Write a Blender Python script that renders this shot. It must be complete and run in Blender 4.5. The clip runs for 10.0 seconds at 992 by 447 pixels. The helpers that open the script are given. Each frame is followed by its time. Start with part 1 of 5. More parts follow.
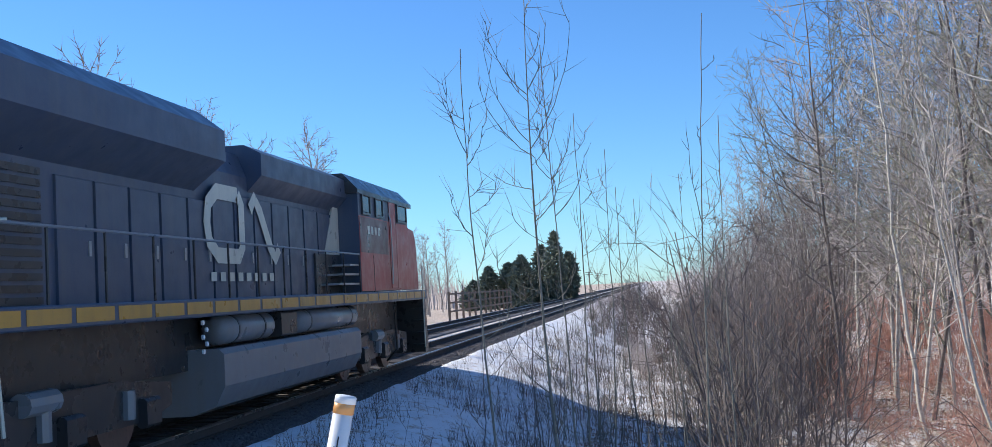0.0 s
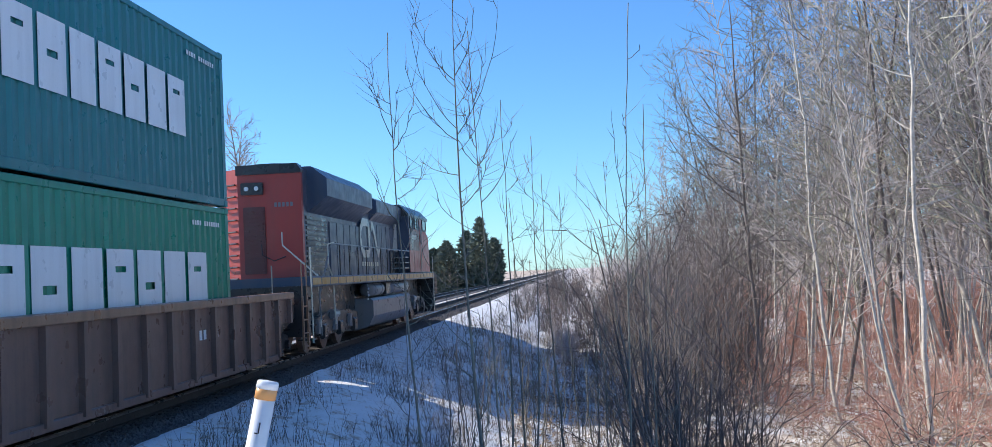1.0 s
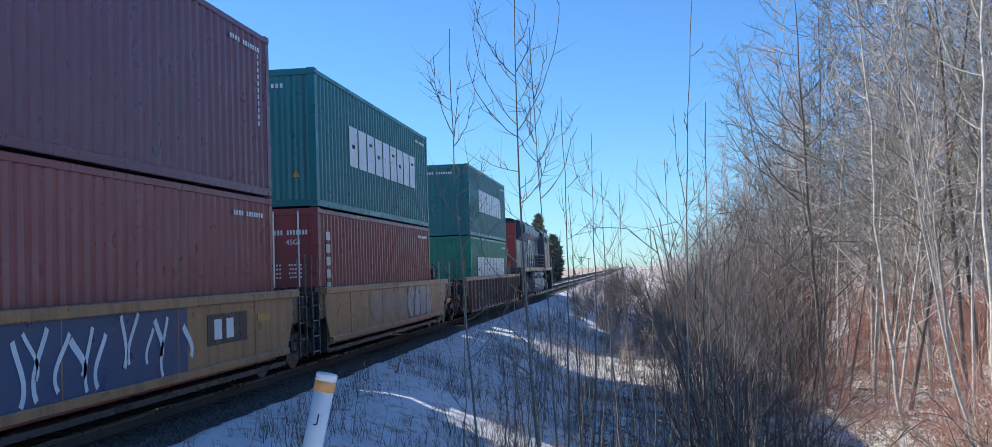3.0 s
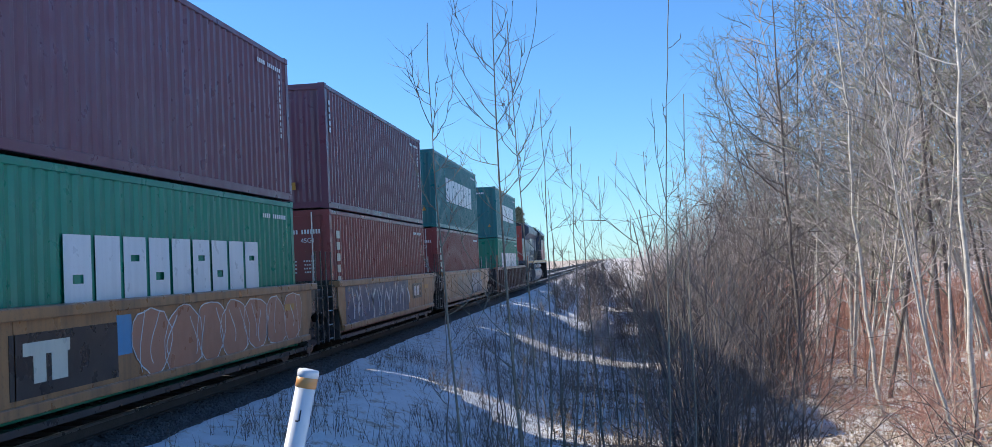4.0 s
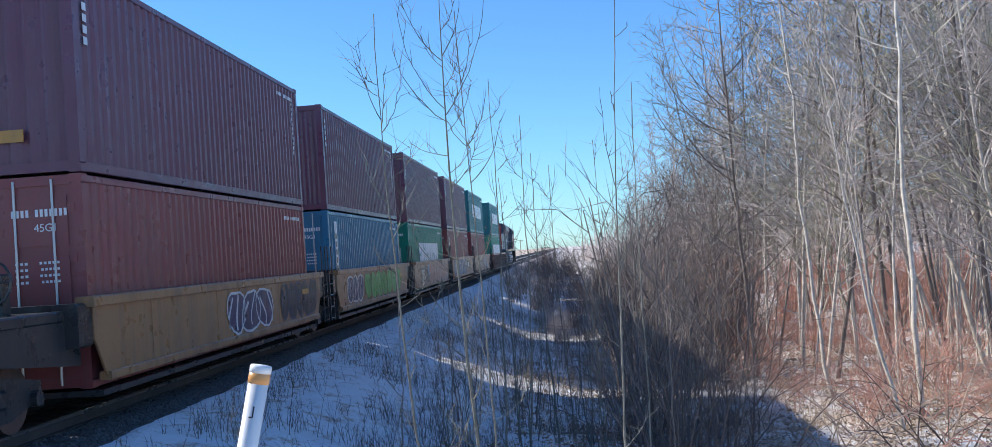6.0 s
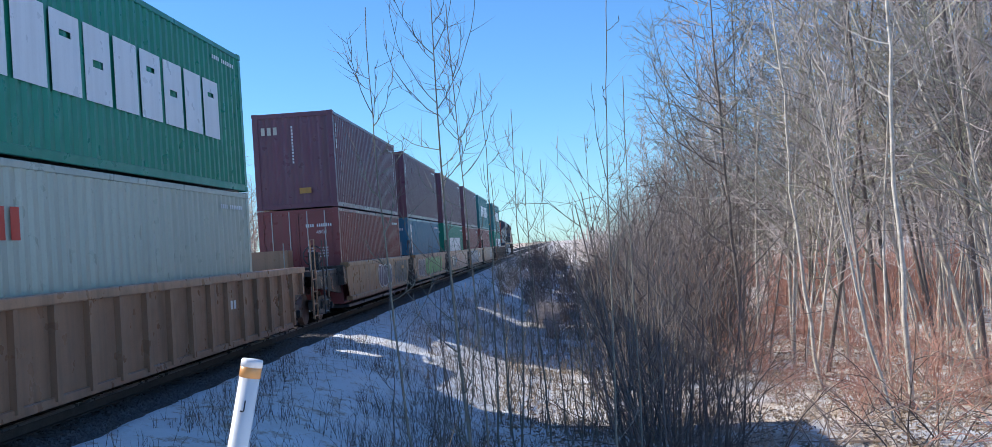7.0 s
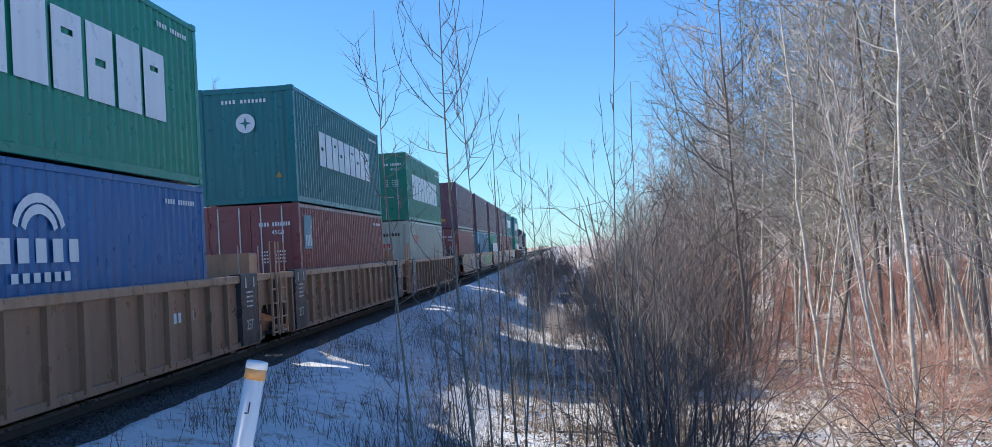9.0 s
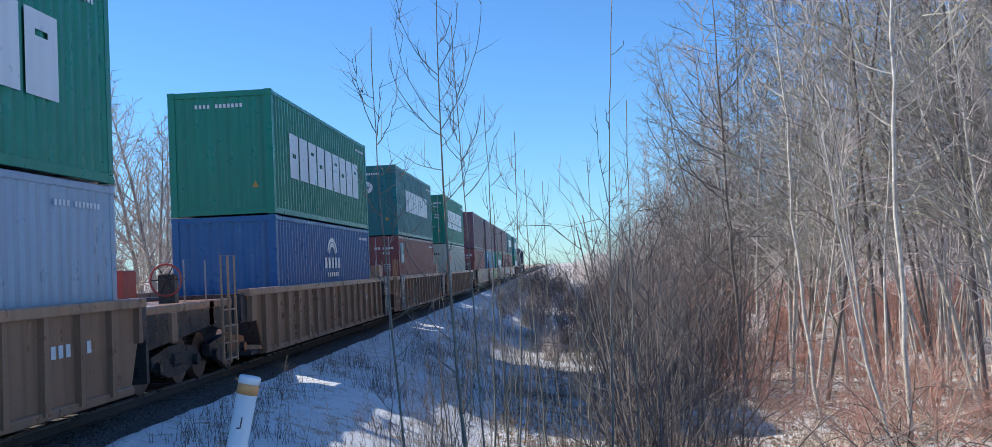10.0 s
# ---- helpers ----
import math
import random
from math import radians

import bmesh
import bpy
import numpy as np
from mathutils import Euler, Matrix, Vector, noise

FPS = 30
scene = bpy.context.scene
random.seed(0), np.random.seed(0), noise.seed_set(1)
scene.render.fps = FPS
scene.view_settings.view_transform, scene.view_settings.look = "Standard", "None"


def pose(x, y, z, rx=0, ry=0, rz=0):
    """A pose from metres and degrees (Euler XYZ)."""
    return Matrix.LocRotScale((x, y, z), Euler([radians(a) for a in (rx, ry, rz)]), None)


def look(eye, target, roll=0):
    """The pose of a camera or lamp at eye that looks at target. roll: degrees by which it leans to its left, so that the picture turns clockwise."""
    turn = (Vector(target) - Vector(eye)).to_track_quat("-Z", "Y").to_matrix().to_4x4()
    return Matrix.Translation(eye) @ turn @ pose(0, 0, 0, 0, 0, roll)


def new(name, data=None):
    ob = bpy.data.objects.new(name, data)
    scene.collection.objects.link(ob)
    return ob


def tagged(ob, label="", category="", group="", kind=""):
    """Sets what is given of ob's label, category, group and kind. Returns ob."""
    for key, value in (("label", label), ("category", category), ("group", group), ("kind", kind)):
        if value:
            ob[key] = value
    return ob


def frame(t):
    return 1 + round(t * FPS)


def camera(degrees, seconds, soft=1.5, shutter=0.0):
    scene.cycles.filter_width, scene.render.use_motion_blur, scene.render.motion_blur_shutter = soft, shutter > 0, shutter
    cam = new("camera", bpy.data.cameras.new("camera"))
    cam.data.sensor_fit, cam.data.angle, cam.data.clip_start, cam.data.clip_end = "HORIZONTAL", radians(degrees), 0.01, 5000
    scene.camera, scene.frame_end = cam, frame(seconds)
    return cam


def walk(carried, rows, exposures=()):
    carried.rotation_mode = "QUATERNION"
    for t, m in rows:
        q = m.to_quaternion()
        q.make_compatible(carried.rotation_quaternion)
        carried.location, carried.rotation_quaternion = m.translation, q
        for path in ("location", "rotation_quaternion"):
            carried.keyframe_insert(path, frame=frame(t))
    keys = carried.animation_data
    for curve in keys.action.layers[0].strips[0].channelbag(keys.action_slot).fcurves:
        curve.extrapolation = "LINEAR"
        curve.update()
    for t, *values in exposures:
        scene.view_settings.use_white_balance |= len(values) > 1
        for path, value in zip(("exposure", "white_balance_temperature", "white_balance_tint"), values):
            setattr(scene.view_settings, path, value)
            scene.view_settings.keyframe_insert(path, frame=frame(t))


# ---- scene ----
cam = camera(49.94, 10.0, soft=0.5)
EYE = (0.0, 0.0, 1.84)
# seconds, yaw, pitch, roll
TURNS = [(0.0, 7.97, 3.52, -3.2), (0.1, 5.84, 3.19, -3.92), (0.2, 4.49, 2.95, -4.2), (0.3, 3.74, 2.84, -4.2),
         (0.5, 3.36, 2.75, -3.75), (1.0, 4.02, 2.56, -2.78), (1.5, 4.15, 2.57, -1.95), (2.0, 6.3, 2.42, -1.9),
         (2.2, 6.72, 2.48, -1.93), (2.75, 7.2, 2.5, -1.85), (3.3, 7.14, 2.44, -1.93), (3.5, 6.73, 2.28, -2.21),
         (4.0, 6.15, 2.12, -2.59), (4.5, 5.09, 1.87, -3.16), (5.0, 4.27, 1.59, -3.39), (5.5, 3.92, 1.47, -3.66),
         (6.2, 3.4, 1.45, -3.85), (6.8, 3.07, 1.31, -3.9), (7.0, 3.13, 1.1, -3.79), (7.5, 3.21, 0.91, -3.62),
         (8.0, 3.19, 0.91, -3.55), (8.5, 3.39, 1.15, -3.37), (9.0, 3.45, 1.36, -3.2), (9.5, 3.32, 1.78, -2.76),
         (10.0, 3.13, 2.25, -2.65)]


def aim(yaw, pitch, roll):
    return Matrix.Translation(EYE) @ pose(0, 0, 0, 0, 0, yaw) @ pose(0, 0, 0, 90 + pitch) @ pose(0, 0, 0, 0, 0, roll)


walk(cam, [(t, aim(a, b, c)) for t, a, b, c in TURNS], [(t, e, 6320, 8) for t, e in ((0, 0.33), (0.5, 0.28), (1.0, 0.48), (1.5, 0.22), (2.0, 0.38), (3.3, 0.38), (4.5, 0.48), (5.5, 0.46), (7.0, 0.40), (7.5, 0.30), (8.0, 0.48), (8.4, 0.32), (9.0, 0.45), (9.5, 0.30), (10, 0.32))])

# ---- light ----
SUN_AZ, SUN_EL = 77.0, 35.6     # degrees to the left of the line, above the horizon
world = bpy.data.worlds.new("sky")
scene.world = world
world.use_nodes = True
wn = world.node_tree
wn.nodes.clear()
w_out = wn.nodes.new("ShaderNodeOutputWorld")
w_bg = wn.nodes.new("ShaderNodeBackground")
w_sky = wn.nodes.new("ShaderNodeTexSky")
w_sky.sky_type = "NISHITA"
w_sky.sun_disc = False
w_sky.sun_elevation, w_sky.sun_rotation = radians(SUN_EL), radians(360 - SUN_AZ)
w_sky.air_density, w_sky.dust_density, w_sky.ozone_density = 1.0, 0.0, 2.0
w_bg.inputs["Strength"].default_value = 0.102
w_tint = wn.nodes.new("ShaderNodeMix")
w_tint.data_type, w_tint.blend_type = "RGBA", "MULTIPLY"
w_tint.inputs[0].default_value = 1.0
w_tint.inputs[7].default_value = (0.56, 0.92, 1.38, 1.0)
wn.links.new(w_sky.outputs[0], w_tint.inputs[6])
wn.links.new(w_tint.outputs[2], w_bg.inputs["Color"])
wn.links.new(w_bg.outputs[0], w_out.inputs["Surface"])
sun = new("sun", bpy.data.lights.new("sun", "SUN"))
sun.data.energy, sun.data.angle, sun.data.color = 5.0, radians(0.5), (1.0, 0.93, 0.84)
sun_dir = Vector((-math.sin(radians(SUN_AZ)) * math.cos(radians(SUN_EL)), math.cos(radians(SUN_AZ)) * math.cos(radians(SUN_EL)), math.sin(radians(SUN_EL))))
sun.matrix_world = look(sun_dir * 100, (0, 0, 0))


# ---- materials ----
def node_mat(name):
    m = bpy.data.materials.new(name)
    m.use_nodes = True
    nt = m.node_tree
    return m, nt, nt.nodes["Principled BSDF"]


def tex_noise(nt, scale, detail=4.0, stretch=None, rough=0.55):
    n = nt.nodes.new("ShaderNodeTexNoise")
    n.inputs["Scale"].default_value, n.inputs["Detail"].default_value, n.inputs["Roughness"].default_value = scale, detail, rough
    c = nt.nodes.new("ShaderNodeTexCoord")
    if stretch:
        mp = nt.nodes.new("ShaderNodeMapping")
        mp.inputs["Scale"].default_value = stretch
        nt.links.new(c.outputs["Object"], mp.inputs["Vector"])
        nt.links.new(mp.outputs[0], n.inputs["Vector"])
    else:
        nt.links.new(c.outputs["Object"], n.inputs["Vector"])
    return n.outputs["Fac"]


def ramp(nt, fac, lo, hi):
    r = nt.nodes.new("ShaderNodeMapRange")
    r.inputs["From Min"].default_value, r.inputs["From Max"].default_value = lo, hi
    nt.links.new(fac, r.inputs["Value"])
    return r.outputs[0]


def mix(nt, fac, a, b, mode="MIX"):
    m = nt.nodes.new("ShaderNodeMix")
    m.data_type, m.blend_type = "RGBA", mode
    for sock, v in ((m.inputs[0], fac), (m.inputs[6], a), (m.inputs[7], b)):
        if isinstance(v, tuple):
            sock.default_value = (*v, 1.0)
        elif isinstance(v, (int, float)):
            sock.default_value = v
        else:
            nt.links.new(v, sock)
    return m.outputs[2]


def times(nt, fac, k):
    m = nt.nodes.new("ShaderNodeMath")
    m.operation = "MULTIPLY"
    nt.links.new(fac, m.inputs[0])
    m.inputs[1].default_value = k
    return m.outputs[0]


def bump(nt, bsdf, fac, strength, distance):
    b = nt.nodes.new("ShaderNodeBump")
    b.inputs["Strength"].default_value, b.inputs["Distance"].default_value = strength, distance
    nt.links.new(fac, b.inputs["Height"])
    nt.links.new(b.outputs[0], bsdf.inputs["Normal"])


def paint(name, col, dirt=(0.12, 0.09, 0.07), grime=0.35, rough=0.5, fade=0.25, metal=0.0, streak=True):
    """Weathered paint: faded patches, grime streaks that run down, fine grain."""
    m, nt, b = node_mat(name)
    faded = tuple(min(1, c * 0.85 + 0.06) for c in col)
    base = mix(nt, times(nt, ramp(nt, tex_noise(nt, 0.9, 5), 0.35, 0.75), fade), col, faded)
    sc = (5.0, 5.0, 0.35) if streak else (2.0, 2.0, 2.0)
    base = mix(nt, times(nt, ramp(nt, tex_noise(nt, 1.0, 6, sc), 0.45, 0.8), grime), base, dirt)
    base = mix(nt, times(nt, ramp(nt, tex_noise(nt, 22.0, 3), 0.55, 0.8), grime * 0.6), base, dirt)
    nt.links.new(base, b.inputs["Base Color"])
    nt.links.new(ramp(nt, tex_noise(nt, 3.0, 4), -0.6 + rough, 1.6), b.inputs["Roughness"])
    b.inputs["Roughness"].default_value = rough
    b.inputs["Metallic"].default_value = metal
    bump(nt, b, tex_noise(nt, 6.0, 5), 0.12, 0.02)
    return m


def rough_mat(name, a, b_col, scale, rough=0.9, bumps=0.5, dist=0.02, fine=40.0, lo=0.35, hi=0.65):
    m, nt, b = node_mat(name)
    c = mix(nt, ramp(nt, tex_noise(nt, scale, 6), lo, hi), a, b_col)
    dark = tuple(x * 0.55 for x in a)
    c = mix(nt, times(nt, ramp(nt, tex_noise(nt, fine, 3), 0.45, 0.7), 0.6), c, dark)
    nt.links.new(c, b.inputs["Base Color"])
    b.inputs["Roughness"].default_value = rough
    bump(nt, b, tex_noise(nt, fine, 4), bumps, dist)
    return m


M_GREEN = paint("green_paint", (0.006, 0.225, 0.14), dirt=(0.05, 0.09, 0.07), grime=0.25, fade=0.14)
M_TEAL = paint("teal_paint", (0.010, 0.165, 0.175), dirt=(0.05, 0.08, 0.075), grime=0.25, fade=0.14)
M_MAROON = paint("maroon_paint", (0.158, 0.058, 0.088), grime=0.3)
M_RED = paint("red_oxide_paint", (0.25, 0.058, 0.060), grime=0.3)
M_BLUE = paint("light_blue_paint", (0.022, 0.18, 0.30), grime=0.3)
M_NAVY = paint("deep_blue_paint", (0.012, 0.115, 0.31), grime=0.2)
M_PALE = paint("pale_grey_paint", (0.44, 0.48, 0.40), grime=0.25)
M_GREYBLUE = paint("grey_blue_paint", (0.34, 0.42, 0.52), grime=0.25)
M_TAN = paint("faded_tan_paint", (0.315, 0.17, 0.10), dirt=(0.10, 0.063, 0.045), grime=0.7)
M_TANTOP = paint("faded_yellow_paint", (0.43, 0.24, 0.14), dirt=(0.09, 0.06, 0.04), grime=0.6)
M_YELLOW = paint("yellow_paint", (0.37, 0.19, 0.085), dirt=(0.10, 0.065, 0.052), grime=0.85)
M_RUST = paint("rusty_brown_paint", (0.17, 0.10, 0.08), dirt=(0.04, 0.03, 0.03), grime=0.6)
M_DARK = paint("black_steel", (0.03, 0.03, 0.033), dirt=(0.07, 0.055, 0.045), grime=0.5, rough=0.6)
M_DKBLUE = paint("dark_blue_paint", (0.020, 0.024, 0.036), grime=0.4)
M_LOCO = paint("black_loco_paint", (0.06, 0.08, 0.125), dirt=(0.15, 0.14, 0.13), grime=0.35, rough=0.4)
M_LOCORED = paint("red_orange_loco_paint", (0.42, 0.06, 0.048), dirt=(0.20, 0.07, 0.06), grime=0.35, rough=0.4)
M_WHITE = paint("white_paint", (0.78, 0.79, 0.80), dirt=(0.4, 0.4, 0.4), grime=0.25)
M_CREAM = paint("cream_paint", (0.62, 0.60, 0.50), dirt=(0.3, 0.3, 0.28), grime=0.35)
M_STRIPE = paint("yellow_stripe_paint", (0.52, 0.27, 0.05), grime=0.3)
M_BAND = paint("tan_band_paint", (0.70, 0.33, 0.10), dirt=(0.5, 0.45, 0.4), grime=0.4)
M_STEEL = paint("bare_steel", (0.42, 0.42, 0.43), dirt=(0.2, 0.16, 0.13), grime=0.3, rough=0.35, metal=0.7)
M_TANK = paint("grey_tank_paint", (0.19, 0.20, 0.215), dirt=(0.2, 0.17, 0.15), grime=0.5)
M_RAIL = paint("rail_steel", (0.17, 0.155, 0.15), dirt=(0.07, 0.05, 0.04), grime=0.6, rough=0.6, metal=0.5)
M_RAILWEB = rough_mat("rusty_rail", (0.09, 0.07, 0.06), (0.06, 0.048, 0.042), 5.0)
M_TIE = rough_mat("creosoted_wood", (0.07, 0.055, 0.045), (0.12, 0.10, 0.085), 3.0)
M_BALLAST = rough_mat("grey_ballast", (0.105, 0.095, 0.092), (0.17, 0.155, 0.15), 9.0, bumps=1.0, dist=0.08, fine=16.0)
M_BIRCH = rough_mat("pale_bark", (0.68, 0.62, 0.54), (0.38, 0.33, 0.275), 5.0, bumps=0.4, dist=0.01)
M_BARK = rough_mat("grey_brown_bark", (0.46, 0.41, 0.365), (0.24, 0.21, 0.185), 4.0, bumps=0.6, dist=0.015)
M_SAP = rough_mat("grey_green_sapling_bark", (0.25, 0.235, 0.19), (0.14, 0.13, 0.105), 5.0, bumps=0.3, dist=0.01)
# dark red of the louvred door, also the shade coloured onto the cab side
M_LOUVRE_SHADE = paint("dark_red_paint_and_shade", (0.13, 0.03, 0.03), grime=0.4)
M_TWIG = rough_mat("brown_twigs", (0.64, 0.56, 0.515), (0.37, 0.315, 0.29), 2.0, bumps=0.0)
M_DARKTWIG = rough_mat("dark_bark", (0.25, 0.21, 0.187), (0.135, 0.112, 0.10), 3.0, bumps=0.4, dist=0.01)
M_CANE = rough_mat("tan_canes", (0.56, 0.43, 0.34), (0.30, 0.215, 0.17), 3.0, bumps=0.2, dist=0.01)
M_FARTWIG = rough_mat("grey_distant_twigs", (0.56, 0.48, 0.435), (0.30, 0.253, 0.23), 2.0, bumps=0.0)
M_REDTWIG = rough_mat("reddish_twigs", (0.60, 0.33, 0.25), (0.38, 0.195, 0.15), 2.0, bumps=0.0)
M_SHRUB = rough_mat("dark_shrub_twigs", (0.10, 0.079, 0.071), (0.20, 0.158, 0.14), 2.0, bumps=0.0)
M_GRASS = rough_mat("dry_grass", (0.45, 0.34, 0.21), (0.20, 0.15, 0.10), 1.5, bumps=0.0)
M_WEED = rough_mat("dark_dry_weeds", (0.18, 0.14, 0.11), (0.11, 0.088, 0.07), 1.5, bumps=0.0)
M_OLIVE = rough_mat("olive_grey_twigs", (0.44, 0.42, 0.31), (0.25, 0.235, 0.175), 2.0, bumps=0.0)
M_NEEDLE = rough_mat("dark_green_needles", (0.11, 0.135, 0.10), (0.17, 0.19, 0.14), 1.0, bumps=0.0)
M_WOOD = rough_mat("weathered_wood", (0.16, 0.12, 0.095), (0.22, 0.17, 0.13), 4.0)
M_GLASS, _nt, _b = node_mat("dark_cab_glass")
_b.inputs["Base Color"].default_value, _b.inputs["Roughness"].default_value = (0.02, 0.025, 0.03, 1), 0.06
M_LAMP, _nt, _b = node_mat("lamp_glass")
_b.inputs["Base Color"].default_value, _b.inputs["Roughness"].default_value = (0.8, 0.8, 0.78, 1), 0.15
SPRAY = {n: paint(n + "_spray_paint", c, grime=0.2) for n, c in (
    ("green", (0.10, 0.42, 0.07)), ("black", (0.02, 0.02, 0.022)), ("white", (0.7, 0.72, 0.75)), ("blue", (0.035, 0.07, 0.15)),
    ("pink", (0.44, 0.20, 0.125)), ("grey", (0.36, 0.36, 0.38)), ("cyan", (0.08, 0.28, 0.5)), ("purple", (0.055, 0.04, 0.10)), ("worn", (0.30, 0.205, 0.155)))}


# ---- mesh helpers ----
class Geo:
    """Vertices and faces of one part."""

    def __init__(self):
        self.v, self.f = [], []

    def box(self, x0, x1, y0, y1, z0, z1, c=0.0):
        """A box; c cuts its long edges by so much."""
        if c > 0:
            return self.prism_y([(x0 + c, z0), (x1 - c, z0), (x1, z0 + c), (x1, z1 - c), (x1 - c, z1), (x0 + c, z1), (x0, z1 - c), (x0, z0 + c)], y0, y1)
        n = len(self.v)
        self.v += [(x0, y0, z0), (x1, y0, z0), (x1, y1, z0), (x0, y1, z0), (x0, y0, z1), (x1, y0, z1), (x1, y1, z1), (x0, y1, z1)]
        self.f += [tuple(n + i for i in q) for q in ((0, 3, 2, 1), (4, 5, 6, 7), (0, 1, 5, 4), (1, 2, 6, 5), (2, 3, 7, 6), (3, 0, 4, 7))]
        return self

    def prism_y(self, pts, y0, y1):
        """Points (x, z), counter-clockwise seen from -y, drawn out along y."""
        n, k = len(self.v), len(pts)
        self.v += [(x, y0, z) for x, z in pts] + [(x, y1, z) for x, z in pts]
        self.f += [tuple(range(n, n + k)), tuple(range(n + 2 * k - 1, n + k - 1, -1))]
        self.f += [(n + (i + 1) % k, n + i, n + k + i, n + k + (i + 1) % k) for i in range(k)]
        return self

    def prism_x(self, pts, x0, x1):
        """Points (y, z) drawn out along x."""
        n, k = len(self.v), len(pts)
        self.v += [(x0, y, z) for y, z in pts] + [(x1, y, z) for y, z in pts]
        self.f += [tuple(range(n + k - 1, n - 1, -1)), tuple(range(n + k, n + 2 * k))]
        self.f += [(n + i, n + (i + 1) % k, n + k + (i + 1) % k, n + k + i) for i in range(k)]
        return self

    def tube(self, pts, radii, sides=6, cap=True):
        n = len(self.v)
        pts = [Vector(p) for p in pts]
        if isinstance(radii, (int, float)):
            radii = [radii] * len(pts)
        for i, p in enumerate(pts):
            d = (pts[min(i + 1, len(pts) - 1)] - pts[max(i - 1, 0)]).normalized()
            a = d.cross(Vector((0.31, 0.95, 0.05)) if abs(d.y) < 0.9 else Vector((1, 0.1, 0.2))).normalized()
            b = d.cross(a)
            for k in range(sides):
                w = 2 * math.pi * k / sides
                q = p + (a * math.cos(w) + b * math.sin(w)) * radii[i]
                self.v.append((q.x, q.y, q.z))
        for i in range(len(pts) - 1):
            for k in range(sides):
                a0, a1 = n + i * sides + k, n + i * sides + (k + 1) % sides
                self.f.append((a0, a1, a1 + sides, a0 + sides))
        if cap:
            self.f.append(tuple(range(n + sides - 1, n - 1, -1)))
            e = n + (len(pts) - 1) * sides
            self.f.append(tuple(range(e, e + sides)))
        return self

    def mesh(self, name, material, smooth=False):
        me = bpy.data.meshes.new(name)
        me.from_pydata(self.v, [], self.f)
        me.materials.append(material)
        if smooth:
            me.polygons.foreach_set("use_smooth", [True] * len(me.polygons))
        me.update()
        return me


def part(name, geo, material, parent=None, label="", smooth=False):
    me = geo if isinstance(geo, bpy.types.Mesh) else geo.mesh(name, material, smooth)
    ob = new(name, me)
    if parent is not None:
        ob.parent = parent
    return tagged(ob, label)


def thing(name, label, category, group="", kind=""):
    return tagged(new(name), label, category, group, kind)


TRACK_X = -7.61          # centre of the near track; rail tops lie at z = 0
SECOND_X = TRACK_X - 4.3


# ---- ground ----
def smooth_step(a, b, x):
    t = min(1.0, max(0.0, (x - a) / (b - a)))
    return t * t * (3 - 2 * t)


PROFILE = [(-3000, -1.2), (-60, -1.2), (-18, -1.3), (-15.2, -0.75), (-14.0, -0.36), (-13.6, -0.30), (-6.15, -0.30), (-5.93, -0.235), (-5.68, -0.18), (-5.2, -0.29), (-4.1, -0.52), (-2.9, -0.92), (-1.6, -1.42),
           (0.0, -1.70), (1.5, -1.78), (6.0, -1.7), (14, -1.6), (40, -1.4), (3000, -1.2)]


def ground_z(x, y):
    for (xa, za), (xb, zb) in zip(PROFILE, PROFILE[1:]):
        if x <= xb:
            z = za + (zb - za) * (x - xa) / (xb - xa)
            break
    loose = smooth_step(-5.9, -4.6, x) if x > -10 else 1 - smooth_step(-16, -14, x)
    if abs(x) < 70 and -40 < y < 160:
        z += loose * (0.16 * noise.noise((x * 0.35, y * 0.3, 0.0)) + 0.06 * noise.noise((x * 1.4, y * 1.3, 4.0)))
    if -6.2 < x < -5.3:
        z += 0.06 * noise.noise((x * 1.6, y * 1.1, 7.0)) + 0.03 * noise.noise((x * 4.0, y * 3.5, 2.0))
    # the rise on which one stands beside the line
    r = math.hypot(x * 0.9, y + 1.0)
    k = (1 - smooth_step(3.5, 11.0, r)) * smooth_step(-6.2, -4.2, x)
    return z * (1 - k) + 0.28 * k


def spaced(lo, hi, fine_lo, fine_hi, step, grow=1.25):
    out = list(np.arange(fine_lo, fine_hi + 1e-6, step))
    s, x = step, fine_hi
    while x < hi:
        s *= grow
        x = min(hi, x + s)
        out.append(x)
    s, x = step, fine_lo
    while x > lo:
        s *= grow
        x = max(lo, x - s)
        out.insert(0, x)
    return out


